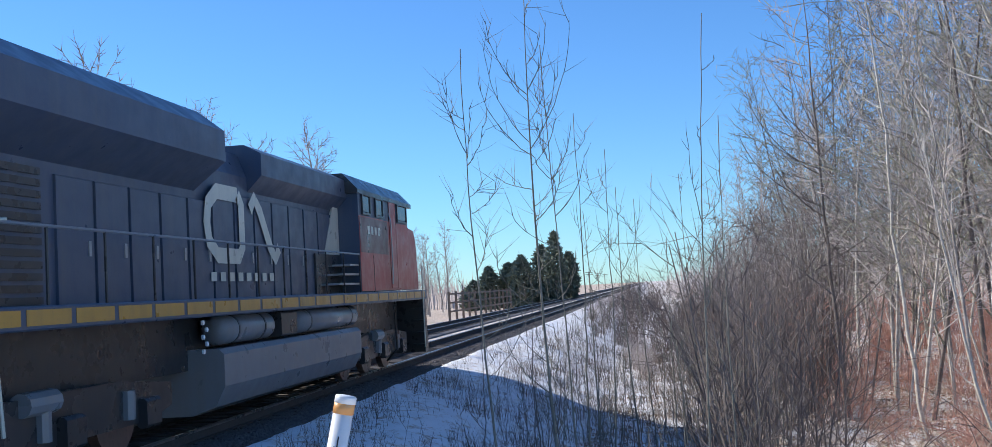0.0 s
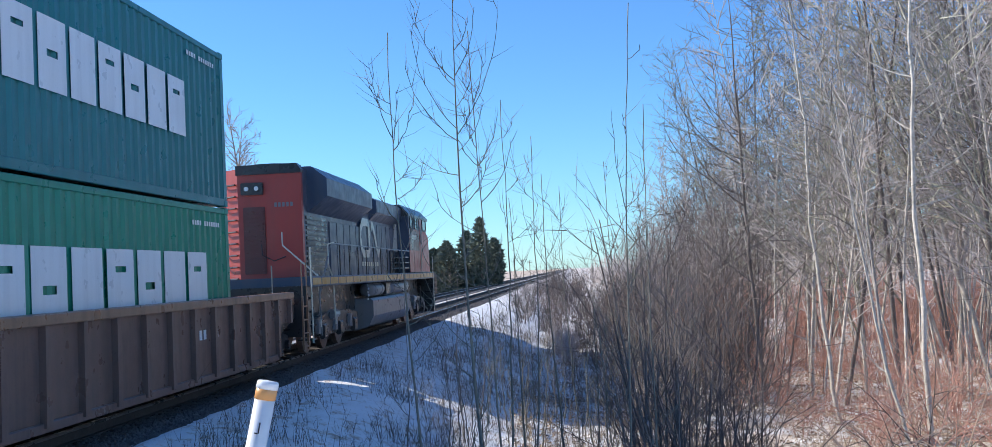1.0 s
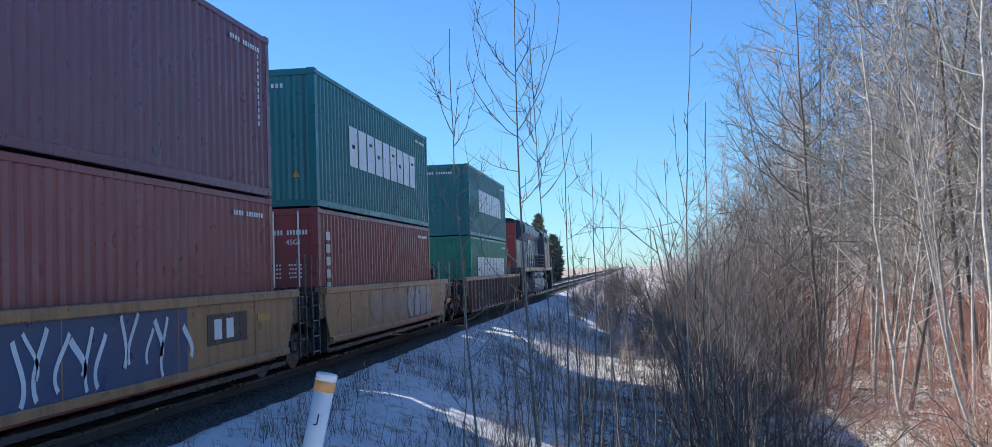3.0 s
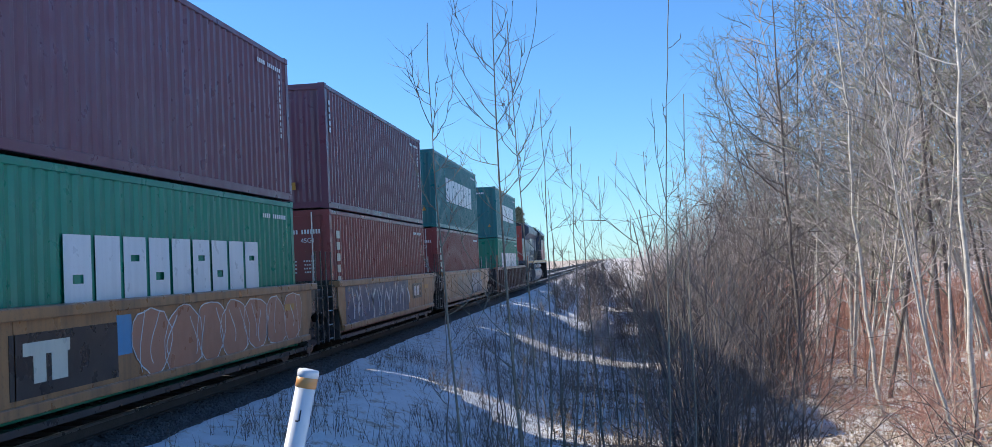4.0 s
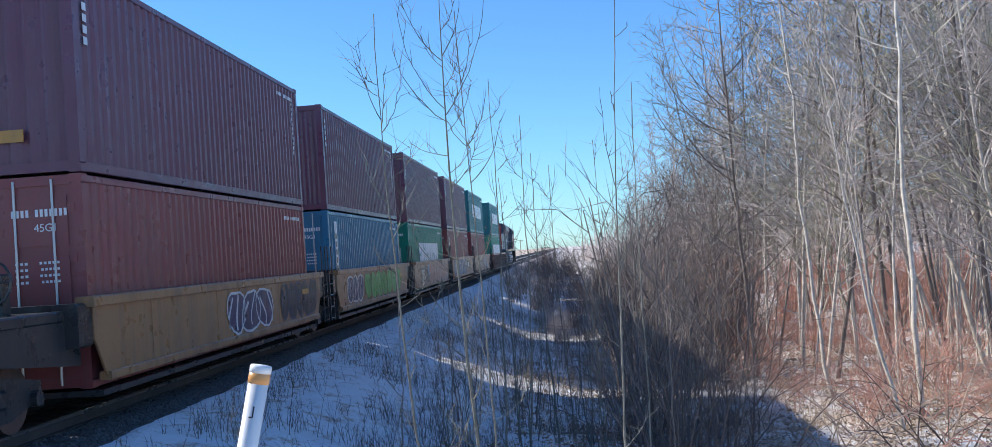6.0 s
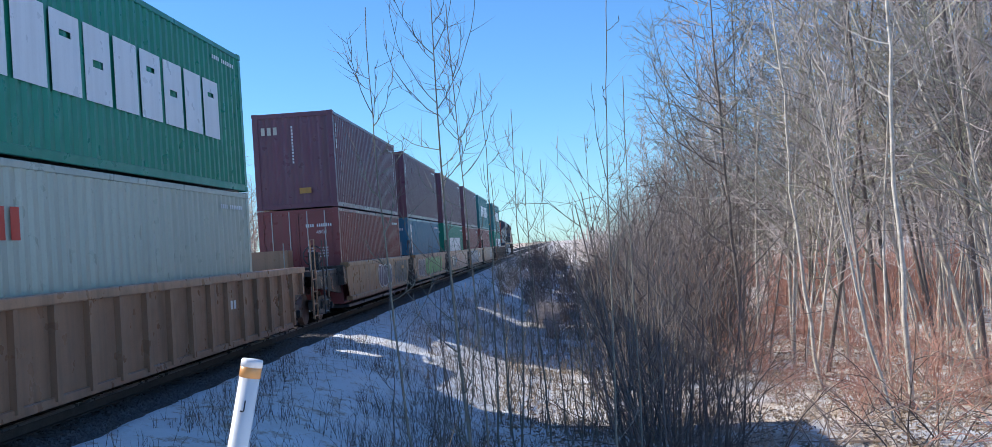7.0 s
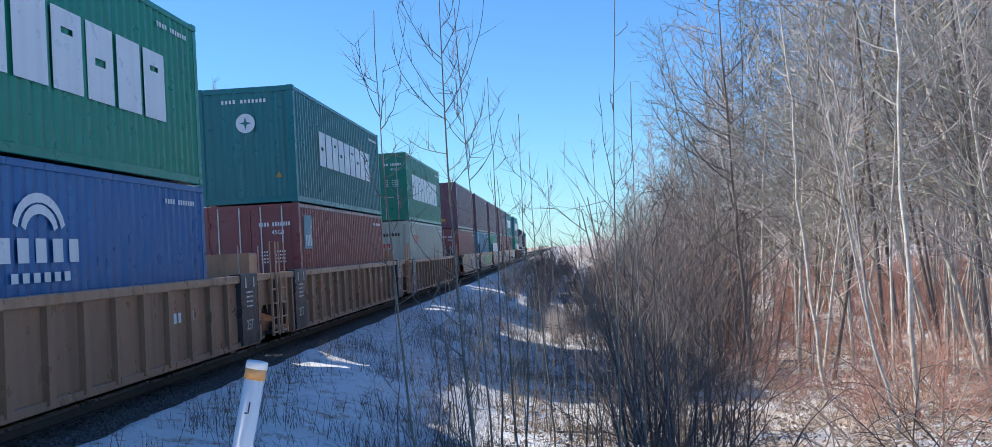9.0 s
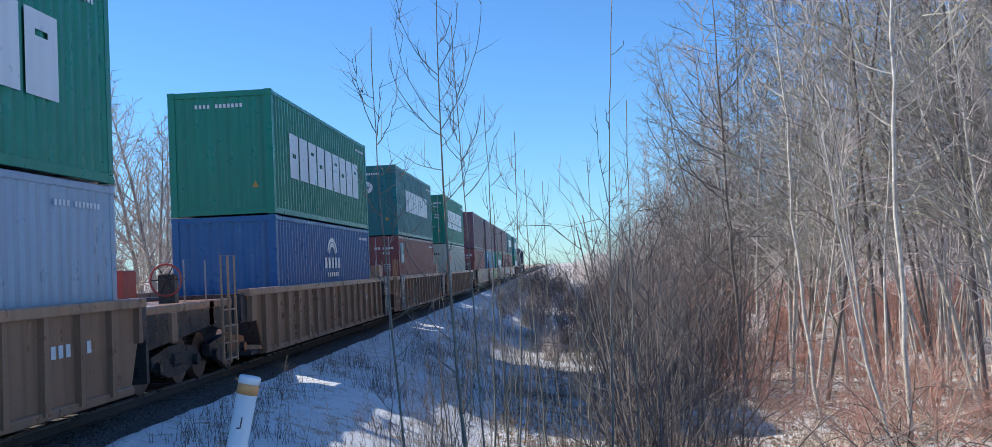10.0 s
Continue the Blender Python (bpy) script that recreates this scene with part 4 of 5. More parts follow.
def text(parent, words, size, x, y, z, material, side=False):
    """Readable lettering with the built-in font, turned into a mesh."""
    cu = bpy.data.curves.new("lettering", "FONT")
    cu.body, cu.size, cu.extrude = words, size, 0.002
    cu.materials.append(material)
    tmp = bpy.data.objects.new("lettering", cu)
    me = bpy.data.meshes.new_from_object(tmp)
    bpy.data.objects.remove(tmp)
    ob = part("lettering", me, None, parent, "small white lettering")
    ob.matrix_basis = pose(x, y, z, 90, 0, 90 if side else 0)
    return ob


def container(label, material, doors=False, group="containers"):
    """A forty-foot high container with its rear end at y = 0."""
    c = thing("shipping_container", label, "container", group)
    w = CW / 2
    post, rail = 0.16, 0.12
    for s in (-1, 1):
        side = part("side_wall", sheet(CL - 2 * post, CH - 0.27, material), None, c)
        side.matrix_basis = pose(w - 0.012, post, 0.15) if s > 0 else pose(-w + 0.012, CL - post, 0.15, 0, 0, 180)
        part("top_rail", Geo().box(min(s * w, s * (w - 0.06)), max(s * w, s * (w - 0.06)), post, CL - post, CH - 0.12, CH - 0.02, 0.01), material, c)
        part("bottom_rail", Geo().box(min(s * w, s * (w - 0.05)), max(s * w, s * (w - 0.05)), post, CL - post, 0.01, 0.15, 0.01), material, c)
        for y0, y1 in ((0, post), (CL - post, CL)):
            part("corner_post", Geo().box(min(s * w, s * (w - post)), max(s * w, s * (w - post)), y0, y1, 0.12, CH - 0.12, 0.02), material, c)
            for z0 in (0, CH - 0.12):
                part("corner_casting", Geo().box(min(s * (w + 0.006), s * (w - 0.165)), max(s * (w + 0.006), s * (w - 0.165)), y0 - 0.006, y1 + 0.006, z0, z0 + 0.12, 0.012), material, c)
    part("roof", Geo().box(-w + 0.06, w - 0.06, 0.1, CL - 0.1, CH - 0.06, CH - 0.03), material, c)
    part("base", Geo().box(-w + 0.05, w - 0.05, 0.1, CL - 0.1, 0.02, 0.16), M_DARK, c)
    for y0 in (0.0, CL - 0.1):
        part("end_sill", Geo().box(-w + 0.16, w - 0.16, y0 + 0.01, y0 + 0.1, 0.02, 0.16, 0.01), material, c)
        part("end_header", Geo().box(-w + 0.16, w - 0.16, y0 + 0.01, y0 + 0.1, CH - 0.14, CH - 0.01, 0.01), material, c)
    far = part("end_wall", sheet(CW - 2 * post, CH - 0.3, material), None, c)
    far.matrix_basis = pose(w - post, CL - 0.03, 0.16, 0, 0, 90)
    if not doors:
        near = part("end_wall", sheet(CW - 2 * post, CH - 0.3, material), None, c)
        near.matrix_basis = pose(-w + post, 0.03, 0.16, 0, 0, -90)
        return c
    for s in (-1, 1):
        a, b = (0.008, w - post) if s > 0 else (-w + post, -0.008)
        d = part("door", Geo().box(a, b, 0.035, 0.075, 0.16, CH - 0.14), material, c)
        for k in range(3):
            z0 = 0.30 + k * 0.82
            part("door_panel", Geo().prism_y([(a + 0.07, z0), (b - 0.07, z0), (b - 0.07, z0 + 0.68), (a + 0.07, z0 + 0.68)], 0.02, 0.036), material, d)
        for x in (a + 0.26, b - 0.26):
            part("lock_rod", Geo().tube([(x, 0.0, 0.06), (x, 0.0, CH - 0.06)], 0.018, 6), M_STEEL, d, "galvanised lock rod")
            part("handle", Geo().box(x - 0.03, x + 0.34 if x < b - 0.5 else x + 0.03, -0.012, 0.01, 0.98, 1.02).box(x - 0.04, x + 0.04, -0.016, 0.012, 0.93, 1.08), M_STEEL, d)
        for k in range(4):
            z0 = 0.35 + k * 0.68
            hx = w - post if s > 0 else -w + post
            part("hinge", Geo().box(hx - 0.05, hx + 0.05, -0.01, 0.03, z0, z0 + 0.12, 0.01), material, d)
    return c


def stroke(points, width, x, g):
    """A flat ribbon through (y, z) points in the plane x."""
    n = len(g.v)
    pts = [Vector((p[0], p[1])) for p in points]
    for i, p in enumerate(pts):
        d = (pts[min(i + 1, len(pts) - 1)] - pts[max(i - 1, 0)]).normalized()
        s = Vector((-d.y, d.x)) * width / 2
        g.v += [(x, p.x + s.x, p.y + s.y), (x, p.x - s.x, p.y - s.y)]
    g.f += [(n + 2 * i, n + 2 * i + 1, n + 2 * i + 3, n + 2 * i + 2) for i in range(len(pts) - 1)]


def scrawl(parent, seed, y0, y1, z0, z1, fill, line, x, count=5, width=0.06, label="spray-painted loops and curves", back=None):
    """Sprayed shapes: crowded swelling blocks of colour with outlines and inner curves, no words."""
    rng = random.Random(seed)
    step = (y1 - y0) / count
    if back:
        n = 26
        low = [(y0 - 0.3 + (y1 - y0 + 0.6) * k / n, z0 - rng.uniform(0, 0.06)) for k in range(n + 1)]
        high = [(y, z1 + rng.uniform(-0.05, 0.04)) for y, _ in low]
        g = Geo()
        for (a, b), (_, c) in zip(low, high):
            g.v += [(x - 0.002, a, b), (x - 0.002, a, c)]
        g.f = [(2 * k, 2 * k + 2, 2 * k + 3, 2 * k + 1) for k in range(n)]
        part("spray_ground", g, back, parent, "dark sprayed ground coat")
    for i in range(count):
        cy, cz = y0 + (i + 0.5) * step, (z0 + z1) / 2
        hw, hh = step * rng.uniform(0.58, 0.72), (z1 - z0) * 0.5
        sl, p = rng.uniform(-0.25, 0.25), rng.uniform(0.45, 0.85)
        ring = []
        for k in range(20):
            a = 2 * math.pi * k / 20
            c, s = math.cos(a), math.sin(a)
            w = math.copysign(abs(c) ** p, c) * hw * (1 - 0.45 * max(0.0, s if i % 2 else -s)) * rng.uniform(0.86, 1.0)
            h = math.copysign(abs(s) ** p, s) * hh * rng.uniform(0.88, 1.0)
            ring.append((cy + w + sl * h, cz + h))
        if fill:
            g = Geo()
            g.v = [(x + 0.001 * (i % 2), cy, cz)] + [(x + 0.001 * (i % 2), a, b) for a, b in ring]
            g.f = [(0, 1 + k, 1 + (k + 1) % 20) for k in range(20)]
            part("spray_paint", g, fill, parent, label)
        g = Geo()
        if fill:
            stroke(ring + ring[:1], width * 0.8, x + 0.004, g)
            part("spray_outline", g, line, parent, label)
        for j in range(2 if fill else 3):
            u = cy + hw * (-0.45 + 0.8 * j) * rng.uniform(0.6, 1.1)
            top, bot = cz + hh * rng.uniform(0.35, 0.95), cz - hh * rng.uniform(0.3, 0.95)
            turn = rng.choice((-1, 1)) * hw * rng.uniform(0.3, 0.7)
            pts = [(u + turn * math.sin(w * 2.4) * (0.4 + 0.6 * w) + sl * (top - cz) * (1 - w), top + (bot - top) * w) for w in np.linspace(0, 1, 9)]
            g = Geo()
            stroke(pts, width * rng.uniform(0.7, 1.3), x + 0.004, g)
            part("spray_line", g, line, parent, label)


def truck(parent, y, length=1.78, r=0.42, dark=None):
    """A two-axle bogie with its centre at y."""
    t = part("bogie", Geo().box(-1.12, 1.12, y - 0.2, y + 0.2, 0.38, 0.62, 0.04), dark or M_DARK, parent, "dark cast-steel bogie")
    for s in (-1, 1):
        part("side_frame", Geo().prism_x([(y - length * 0.62, 0.42), (y - 0.35, 0.22), (y + 0.35, 0.22), (y + length * 0.62, 0.42), (y + length * 0.62, 0.62), (y + 0.3, 0.74), (y - 0.3, 0.74), (y - length * 0.62, 0.62)], s * 1.0 - 0.07, s * 1.0 + 0.07), dark or M_DARK, t)
        for dy in (-length / 2, length / 2):
            pts = [(s * 0.72 - 0.07, y + dy, r), (s * 0.72 + 0.07, y + dy, r)]
            part("wheel", Geo().tube(pts, r, 24), M_RUST, t, "dusty steel wheel", smooth=False)
            part("axle_cap", Geo().tube([(s * 1.06, y + dy, r), (s * 1.16, y + dy, r)], 0.1, 10), M_DARK, t)


def well_car(label, ribbed, body, top, ext_rear, ext_front, reach_rear, reach_front, panels=(False, False)):
    """A well car whose forty-foot stack has its rear end at y = 0. ext: reach of its sides past the stack, reach: of its platforms past the sides."""
    car = thing("well_car", label, "rail car", "well cars")
    x = 1.44
    zt, zb = 1.60, (0.29 if ribbed else 0.52)
    y0, y1 = -ext_rear, CL + ext_front
    # the sides arch over the bogies at long ends
    flat = [0.6 if e > 2 else 0.02 for e in (ext_rear, ext_front)]
    foot = [1.05 if e > 2 else (0.3 if ribbed else min(0.55, e)) for e in (ext_rear, ext_front)]
    rise = 0.66 if ribbed else 0.5
    steel = M_DKBLUE if ribbed else M_DARK
    iron = top if ribbed else M_DARK
    for s in (-1, 1):
        xa, xb = sorted((s * (x - 0.03), s * x))
        part("side_sheet", Geo().prism_x([(y0, zt - 0.1), (y0, zb + rise), (y0 + flat[0], zb + rise), (y0 + foot[0], zb), (y1 - foot[1], zb), (y1 - flat[1], zb + rise), (y1, zb + rise), (y1, zt - 0.1)], xa, xb), body, car)
        xa, xb = sorted((s * (x - 0.16), s * (x + 0.09)))
        part("top_chord", Geo().box(xa, xb, y0 - 0.15, y1 + 0.15, zt - 0.14, zt, 0.015), top, car)
        xa, xb = sorted((s * (x - 0.12), s * (x + 0.05)))
        part("bottom_chord", Geo().box(xa, xb, y0 + foot[0], y1 - foot[1], zb - 0.06, zb + 0.06, 0.012), body, car)
        if ribbed:
            n = round((y1 - y0) / 1.0)
            for k in range(n + 1):
                y = y0 + 0.08 + (y1 - y0 - 0.16) * k / n
                if (panels[0] and -2.1 < y < -0.8) or (panels[1] and CL + 0.8 < y < CL + 2.1):
                    continue
                low = zb + (rise if y < y0 + foot[0] or y > y1 - foot[1] else 0.0)
                xa, xb = sorted((s * x, s * (x + 0.085)))
                part("rib", Geo().prism_x([(y - 0.075, low), (y + 0.075, low), (y + 0.05, zt - 0.14), (y - 0.05, zt - 0.14)], xa, xb), body, car)
            for ya in [w for w, has in ((-1.98, panels[0]), (CL + 0.92, panels[1])) if has]:
                xa, xb = sorted((s * x, s * (x + 0.10)))
                panel = part("end_panel", Geo().box(xa, xb, ya, ya + 1.03, zb - 0.02, zt - 0.16, 0.012), M_DKBLUE, car, "dark blue painted end panel")
                xa, xb = sorted((s * (x - 0.1), s * (x + 0.115)))
                part("bracket", Geo().box(xa, xb, ya - 0.02, ya + 1.05, zt - 0.22, zt + 0.03, 0.012), M_DKBLUE, panel)
                for dy in (0.25, 0.78):
                    xa, xb = sorted((s * (x + 0.115), s * (x + 0.12)))
                    part("slot_mark", Geo().box(xa, xb, ya + dy, ya + dy + 0.05, zt - 0.24, zt - 0.04), M_WHITE, panel)
                if s > 0:
                    for k in range(4):
                        bars(panel, ya + 0.32, ya + 0.75, 1.26 - k * 0.09, 1.29 - k * 0.09, 5, x + 0.102, axis="x")
                    text(panel, "25T", 0.27, x + 0.104, ya + 0.28, 0.56, M_CREAM, True)
        else:
            for k in range(4):
                y = 1.6 + (CL - 3.2) * k / 3
                xa, xb = sorted((s * x, s * (x + 0.008)))
                part("seam", Geo().box(xa, xb, y - 0.012, y + 0.012, zb + 0.06, zt - 0.14), body, car)
            xa, xb = sorted((s * x, s * (x + 0.012)))
            part("reflector", Geo().box(xa, xb, CL - 1.5, CL - 0.9, 1.12, 1.24), M_STRIPE, car, "yellow reflective patch")
    part("well_floor", Geo().box(-x + 0.05, x - 0.05, y0 + 0.3, y1 - 0.3, 0.26, 0.34), M_DARK, car)
    for sgn, ya, reach in ((-1, y0, reach_rear), (1, y1, reach_front)):
        yb = ya + sgn * reach
        part("platform", Geo().box(-1.25, 1.25, *sorted((ya, yb)), 1.30, 1.44, 0.02), top if ribbed else M_DARK, car, "worn end platform")
        part("bolster", Geo().box(-1.42, 1.42, *sorted((ya, ya + sgn * 0.4)), 0.95, 1.52, 0.03), steel, car, "dark end bolster")
        if ribbed or reach < 3.0:
            yw = (-0.6 if sgn < 0 else CL + 0.6) if ribbed else (-0.12 if sgn < 0 else CL + 0.12)
            part("bulkhead", Geo().box(-1.40, 1.40, yw - 0.05, yw + 0.05, 0.30, 1.30 if ribbed else 1.62, 0.01), M_DARK, car, "dark well end plate")
        part("draft_sill", Geo().box(-0.3, 0.3, *sorted((ya, yb + sgn * 0.3)), 0.72, 1.3, 0.02), M_DARK, car)
        for s in (-1, 1):
            part("end_skirt", Geo().prism_x([(ya, 0.7), (yb, 1.0), (yb, 1.30), (ya, 1.30)], *sorted((s * 1.18, s * 1.24))), M_DARK, car)
            xr = s * (1.57 if ribbed else 1.42)
            yr = yb - sgn * 0.10
            part("grab_rail", Geo().tube([(xr, yr, 0.55), (xr, yr, 2.25), (xr, yr - sgn * 0.42, 2.25), (xr, yr - sgn * 0.42, 0.55)], 0.017, 6), iron, car, "bent grab rail")
            lad = part("ladder", Geo().box(xr - 0.02, xr + 0.02, yr - 0.03, yr + 0.03, 0.3, 1.5), iron, car)
            part("ladder_side", Geo().box(xr - 0.02, xr + 0.02, yr - sgn * 0.42 - 0.03, yr - sgn * 0.42 + 0.03, 0.3, 1.5), iron, lad)
            for k in range(4):
                part("rung", Geo().tube([(xr, yr, 0.36 + k * 0.3), (xr, yr - sgn * 0.42, 0.36 + k * 0.3)], 0.018, 5), iron, lad)
            part("hand_pole", Geo().tube([(s * 0.95, yr - sgn * 0.6, 1.4), (s * 0.95, yr - sgn * 0.6, 2.2)], 0.016, 5), M_STEEL, car)
    if ribbed:
        bars(car, 9.4, 10.8, 0.94, 1.10, 7, x + 0.004, label="faded white car lettering", axis="x")
    return car


def brake_gear(car, y, paint_box=None, paint_wheel=None, side=1):
    """Brake wheel, its box and hoses on an end platform."""
    part("brake_box", Geo().box(*sorted((side * -0.95, side * 0.1)), y - 0.3, y + 0.3, 1.44, 2.05, 0.03), paint_box or M_TANTOP, car, "worn painted equipment box")
    ring = [(math.cos(a) * 0.28 + side * 0.75, y, 1.85 + math.sin(a) * 0.28) for a in np.linspace(0, 2 * math.pi, 17)]
    w = part("brake_wheel", Geo().tube(ring, 0.02, 6, False), paint_wheel or M_DARK, car, "spoked hand-brake wheel")
    for k in range(3):
        a = k * math.pi / 3
        part("spoke", Geo().tube([(side * 0.75 - math.cos(a) * 0.28, y, 1.85 - math.sin(a) * 0.28), (side * 0.75 + math.cos(a) * 0.28, y, 1.85 + math.sin(a) * 0.28)], 0.012, 5), M_DARK, w)
    part("brake_stand", Geo().box(side * 0.75 - 0.15, side * 0.75 + 0.15, y + 0.02, y + 0.2, 1.38, 1.95, 0.02), M_DARK, car)


def locomotive():
    """A six-axle diesel locomotive from its rear platform at y = 0 to its nose at y = 22.3."""
    lo = thing("diesel_locomotive", "black and red-orange diesel locomotive with a yellow sill stripe", "locomotive")
    L = 22.3
    part("deck", Geo().box(-1.56, 1.56, 0.25, L - 0.2, 1.68, 1.93, 0.02), M_LOCO, lo, "black walkway deck")
    for s in (-1, 1):
        y = 0.35
        while y < L - 0.6:
            xa, xb = sorted((s * 1.561, s * 1.566))
            part("sill_stripe", Geo().box(xa, xb, y, min(y + 0.82, L - 0.4), 1.73, 1.89), M_STRIPE, lo, "yellow sill stripe")
            y += 0.92
    # long hood
    part("rear_hood", Geo().prism_y([(-0.5, 1.72), (1.0, 1.72), (1.0, 4.66), (-0.5, 4.66)], 1.79, 2.4), M_LOCO, lo)
    part("hood", Geo().prism_y([(-0.98, 1.72), (0.98, 1.72), (0.98, 3.95), (0.82, 4.35), (-0.82, 4.35), (-0.98, 3.95)], 7.4, 18.0), M_LOCO, lo, "black long hood")
    rear = [(-1.0, 1.72), (1.0, 1.72), (1.0, 3.55), (1.52, 3.95), (1.52, 4.40), (1.12, 4.72), (-1.12, 4.72), (-1.52, 4.40), (-1.52, 3.95), (-1.0, 3.55)]
    part("radiator_housing", Geo().prism_y(rear, 2.35, 8.4), M_LOCO, lo, "black flared radiator housing")
    end_face = part("hood_end", Geo().prism_y([(-0.55, 1.93), (1.04, 1.93), (1.04, 4.55), (0.94, 4.70), (-0.55, 4.70)], 1.62, 1.80), M_LOCORED, lo, "red-orange hood end")
    g = Geo()
    n = len(g.v)
    g.v += [(-0.55, 1.62, 1.93), (-1.04, 2.02, 1.93), (-1.04, 2.02, 4.66), (-0.55, 1.62, 4.66), (-0.5, 1.8, 1.93), (-0.98, 2.36, 1.93), (-0.98, 2.36, 4.66), (-0.5, 1.8, 4.66)]
    g.f += [(0, 3, 2, 1), (4, 5, 6, 7), (0, 1, 5, 4), (3, 7, 6, 2), (0, 4, 7, 3), (1, 2, 6, 5)]
    part("corner_panel", g, M_LOCORED, lo, "red-orange slanted corner panel")
    for k in range(9):
        z = 1.95 + k * 0.29
        part("step_rung", Geo().tube([(-0.62, 1.66, z), (-0.60, 1.56, z), (-0.98, 1.86, z), (-0.98, 1.96, z)], 0.024, 5), M_DARK, lo)
    part("rear_door", Geo().box(-0.42, 0.12, 1.58, 1.63, 2.05, 3.7, 0.02), M_LOUVRE_SHADE, end_face, "dark red louvred rear door")
    for k in range(14):
        part("louvre", Geo().box(-0.38, 0.08, 1.555, 1.585, 2.12 + k * 0.11, 2.18 + k * 0.11), M_LOUVRE_SHADE, end_face)
    part("lamp_housing", Geo().box(-0.45, 0.1, 1.54, 1.64, 4.0, 4.3, 0.02), M_DARK, lo)
    for x in (-0.3, -0.05):
        part("headlamp", Geo().tube([(x, 1.5, 4.15), (x, 1.56, 4.15)], 0.055, 14), M_LAMP, lo, "twin rear headlamp")
    bars(lo, 0.34, 0.84, 3.68, 3.79, 5, 1.618, M_TANK)
    g = Geo().tube([(0.0, 1.6, 2.9), (0.05, 1.5, 2.5), (0.35, 1.48, 2.35), (0.6, 1.6, 2.45)], 0.014, 6)
    part("hose", g, M_DARK, lo, "hanging dark cable")
    part("end_cap", Geo().prism_y([(-0.58, 4.50), (1.06, 4.50), (1.06, 4.58), (0.95, 4.74), (-0.58, 4.74)], 1.58, 1.84), M_DARK, lo, "black roof cap")
    part("grab_rail", Geo().tube([(0.55, 1.50, 3.05), (0.57, 1.46, 2.72), (1.44, 1.30, 1.95), (1.50, 1.25, 0.7)], 0.021, 6), M_CREAM, lo, "cream slanted end handrail")
    part("grab_rail", Geo().tube([(1.52, 2.75, 0.7), (1.52, 2.62, 1.85), (1.50, 2.25, 2.2), (1.50, 2.25, 2.72), (1.50, 2.9, 2.78)], 0.021, 6), M_CREAM, lo, "cream bent step handrail")
    part("roof_hatch", Geo().box(-0.75, 0.75, 2.4, 8.6, 4.72, 4.76, 0.02), M_DARK, lo)
    for k in range(3):
        y = 3.0 + k * 2.0
        part("radiator_fan", Geo().tube([(0, y, 4.76), (0, y, 4.84)], 0.7, 20), M_DARK, lo)
    for s in (-1, 1):
        for k in range(12):
            xa, xb = sorted((s * 1.0, s * 1.03))
            part("intake_louvre", Geo().box(xa, xb, 2.1, 4.3, 1.95 + k * 0.13, 2.03 + k * 0.13), M_DARK, lo)
        for k in range(15):
            y = 4.6 + k * 0.88
            xa, xb = sorted((s * 0.98, s * 1.035))
            part("hood_door", Geo().box(xa, xb, y, y + 0.8, 1.85, 3.42 if y < 9 else 3.6, 0.012), M_LOCO, lo)
            xa, xb = sorted((s * 1.035, s * 1.055))
            part("latch", Geo().box(xa, xb, y + 0.66, y + 0.72, 2.5, 2.68), M_STEEL, lo)
    part("dynamic_brake_hump", Geo().prism_y([(-0.97, 3.7), (0.97, 3.7), (1.25, 3.98), (1.25, 4.36), (0.95, 4.52), (-0.95, 4.52), (-1.25, 4.36), (-1.25, 3.98)], 10.6, 15.7), M_LOCO, lo, "black dynamic brake housing")
    part("exhaust_stack", Geo().box(-0.5, 0.5, 8.9, 9.9, 4.33, 4.5, 0.04), M_DARK, lo)
    # cab and nose
    cab = part("cab", Geo().prism_y([(-1.5, 1.95), (1.5, 1.95), (1.5, 4.12), (1.18, 4.46), (-1.18, 4.46), (-1.5, 4.12)], 15.7, 20.4), M_LOCO, lo, "black and red-orange cab")
    for s in (-1, 1):
        part("cab_panel", Geo().box(*sorted((s * 1.5, s * 1.508)), 15.72, 20.38, 1.96, 3.6), M_LOCORED, cab, "red-orange cab side panel")
        # shade on the rear of the cab side, put on as a darker red
        part("cab_shade", Geo().box(*sorted((s * 1.508, s * 1.514)), 15.74, 18.2, 2.8, 3.58), M_LOUVRE_SHADE, cab, "cab side patch coloured dark red as shade")
        part("cab_door", Geo().box(*sorted((s * 1.5, s * 1.516)), 18.4, 19.05, 2.0, 4.1, 0.02), M_LOCORED, cab)
        part("grab_iron", Geo().tube([(s * 1.56, 18.3, 2.1), (s * 1.58, 18.3, 2.3), (s * 1.58, 18.3, 3.6), (s * 1.52, 18.3, 3.8)], 0.018, 6), M_STEEL, cab, "pale grab iron")
        bars(cab, 16.3, 17.5, 3.22, 3.4, 4, s * 1.516, M_CREAM, "small cream lettering", axis="x")
    part("cab_roof", Geo().prism_y([(-1.53, 4.08), (1.53, 4.08), (1.53, 4.17), (1.2, 4.52), (-1.2, 4.52), (-1.53, 4.17)], 15.6, 20.8), M_DARK, cab, "black cab roof")
    part("roof_antenna", Geo().box(-0.3, 0.3, 17.6, 18.6, 4.52, 4.62, 0.02), M_DARK, cab)
    part("nose", Geo().prism_x([(20.4, 1.95), (21.75, 1.95), (21.8, 2.2), (21.6, 3.35), (21.4, 3.52), (20.4, 3.6)], -1.42, 1.42), M_LOCORED, lo, "red-orange nose")
    part("windscreen", Geo().prism_x([(20.4, 3.62), (20.62, 3.62), (20.5, 4.08), (20.4, 4.08)], -1.38, 1.38), M_GLASS, cab)
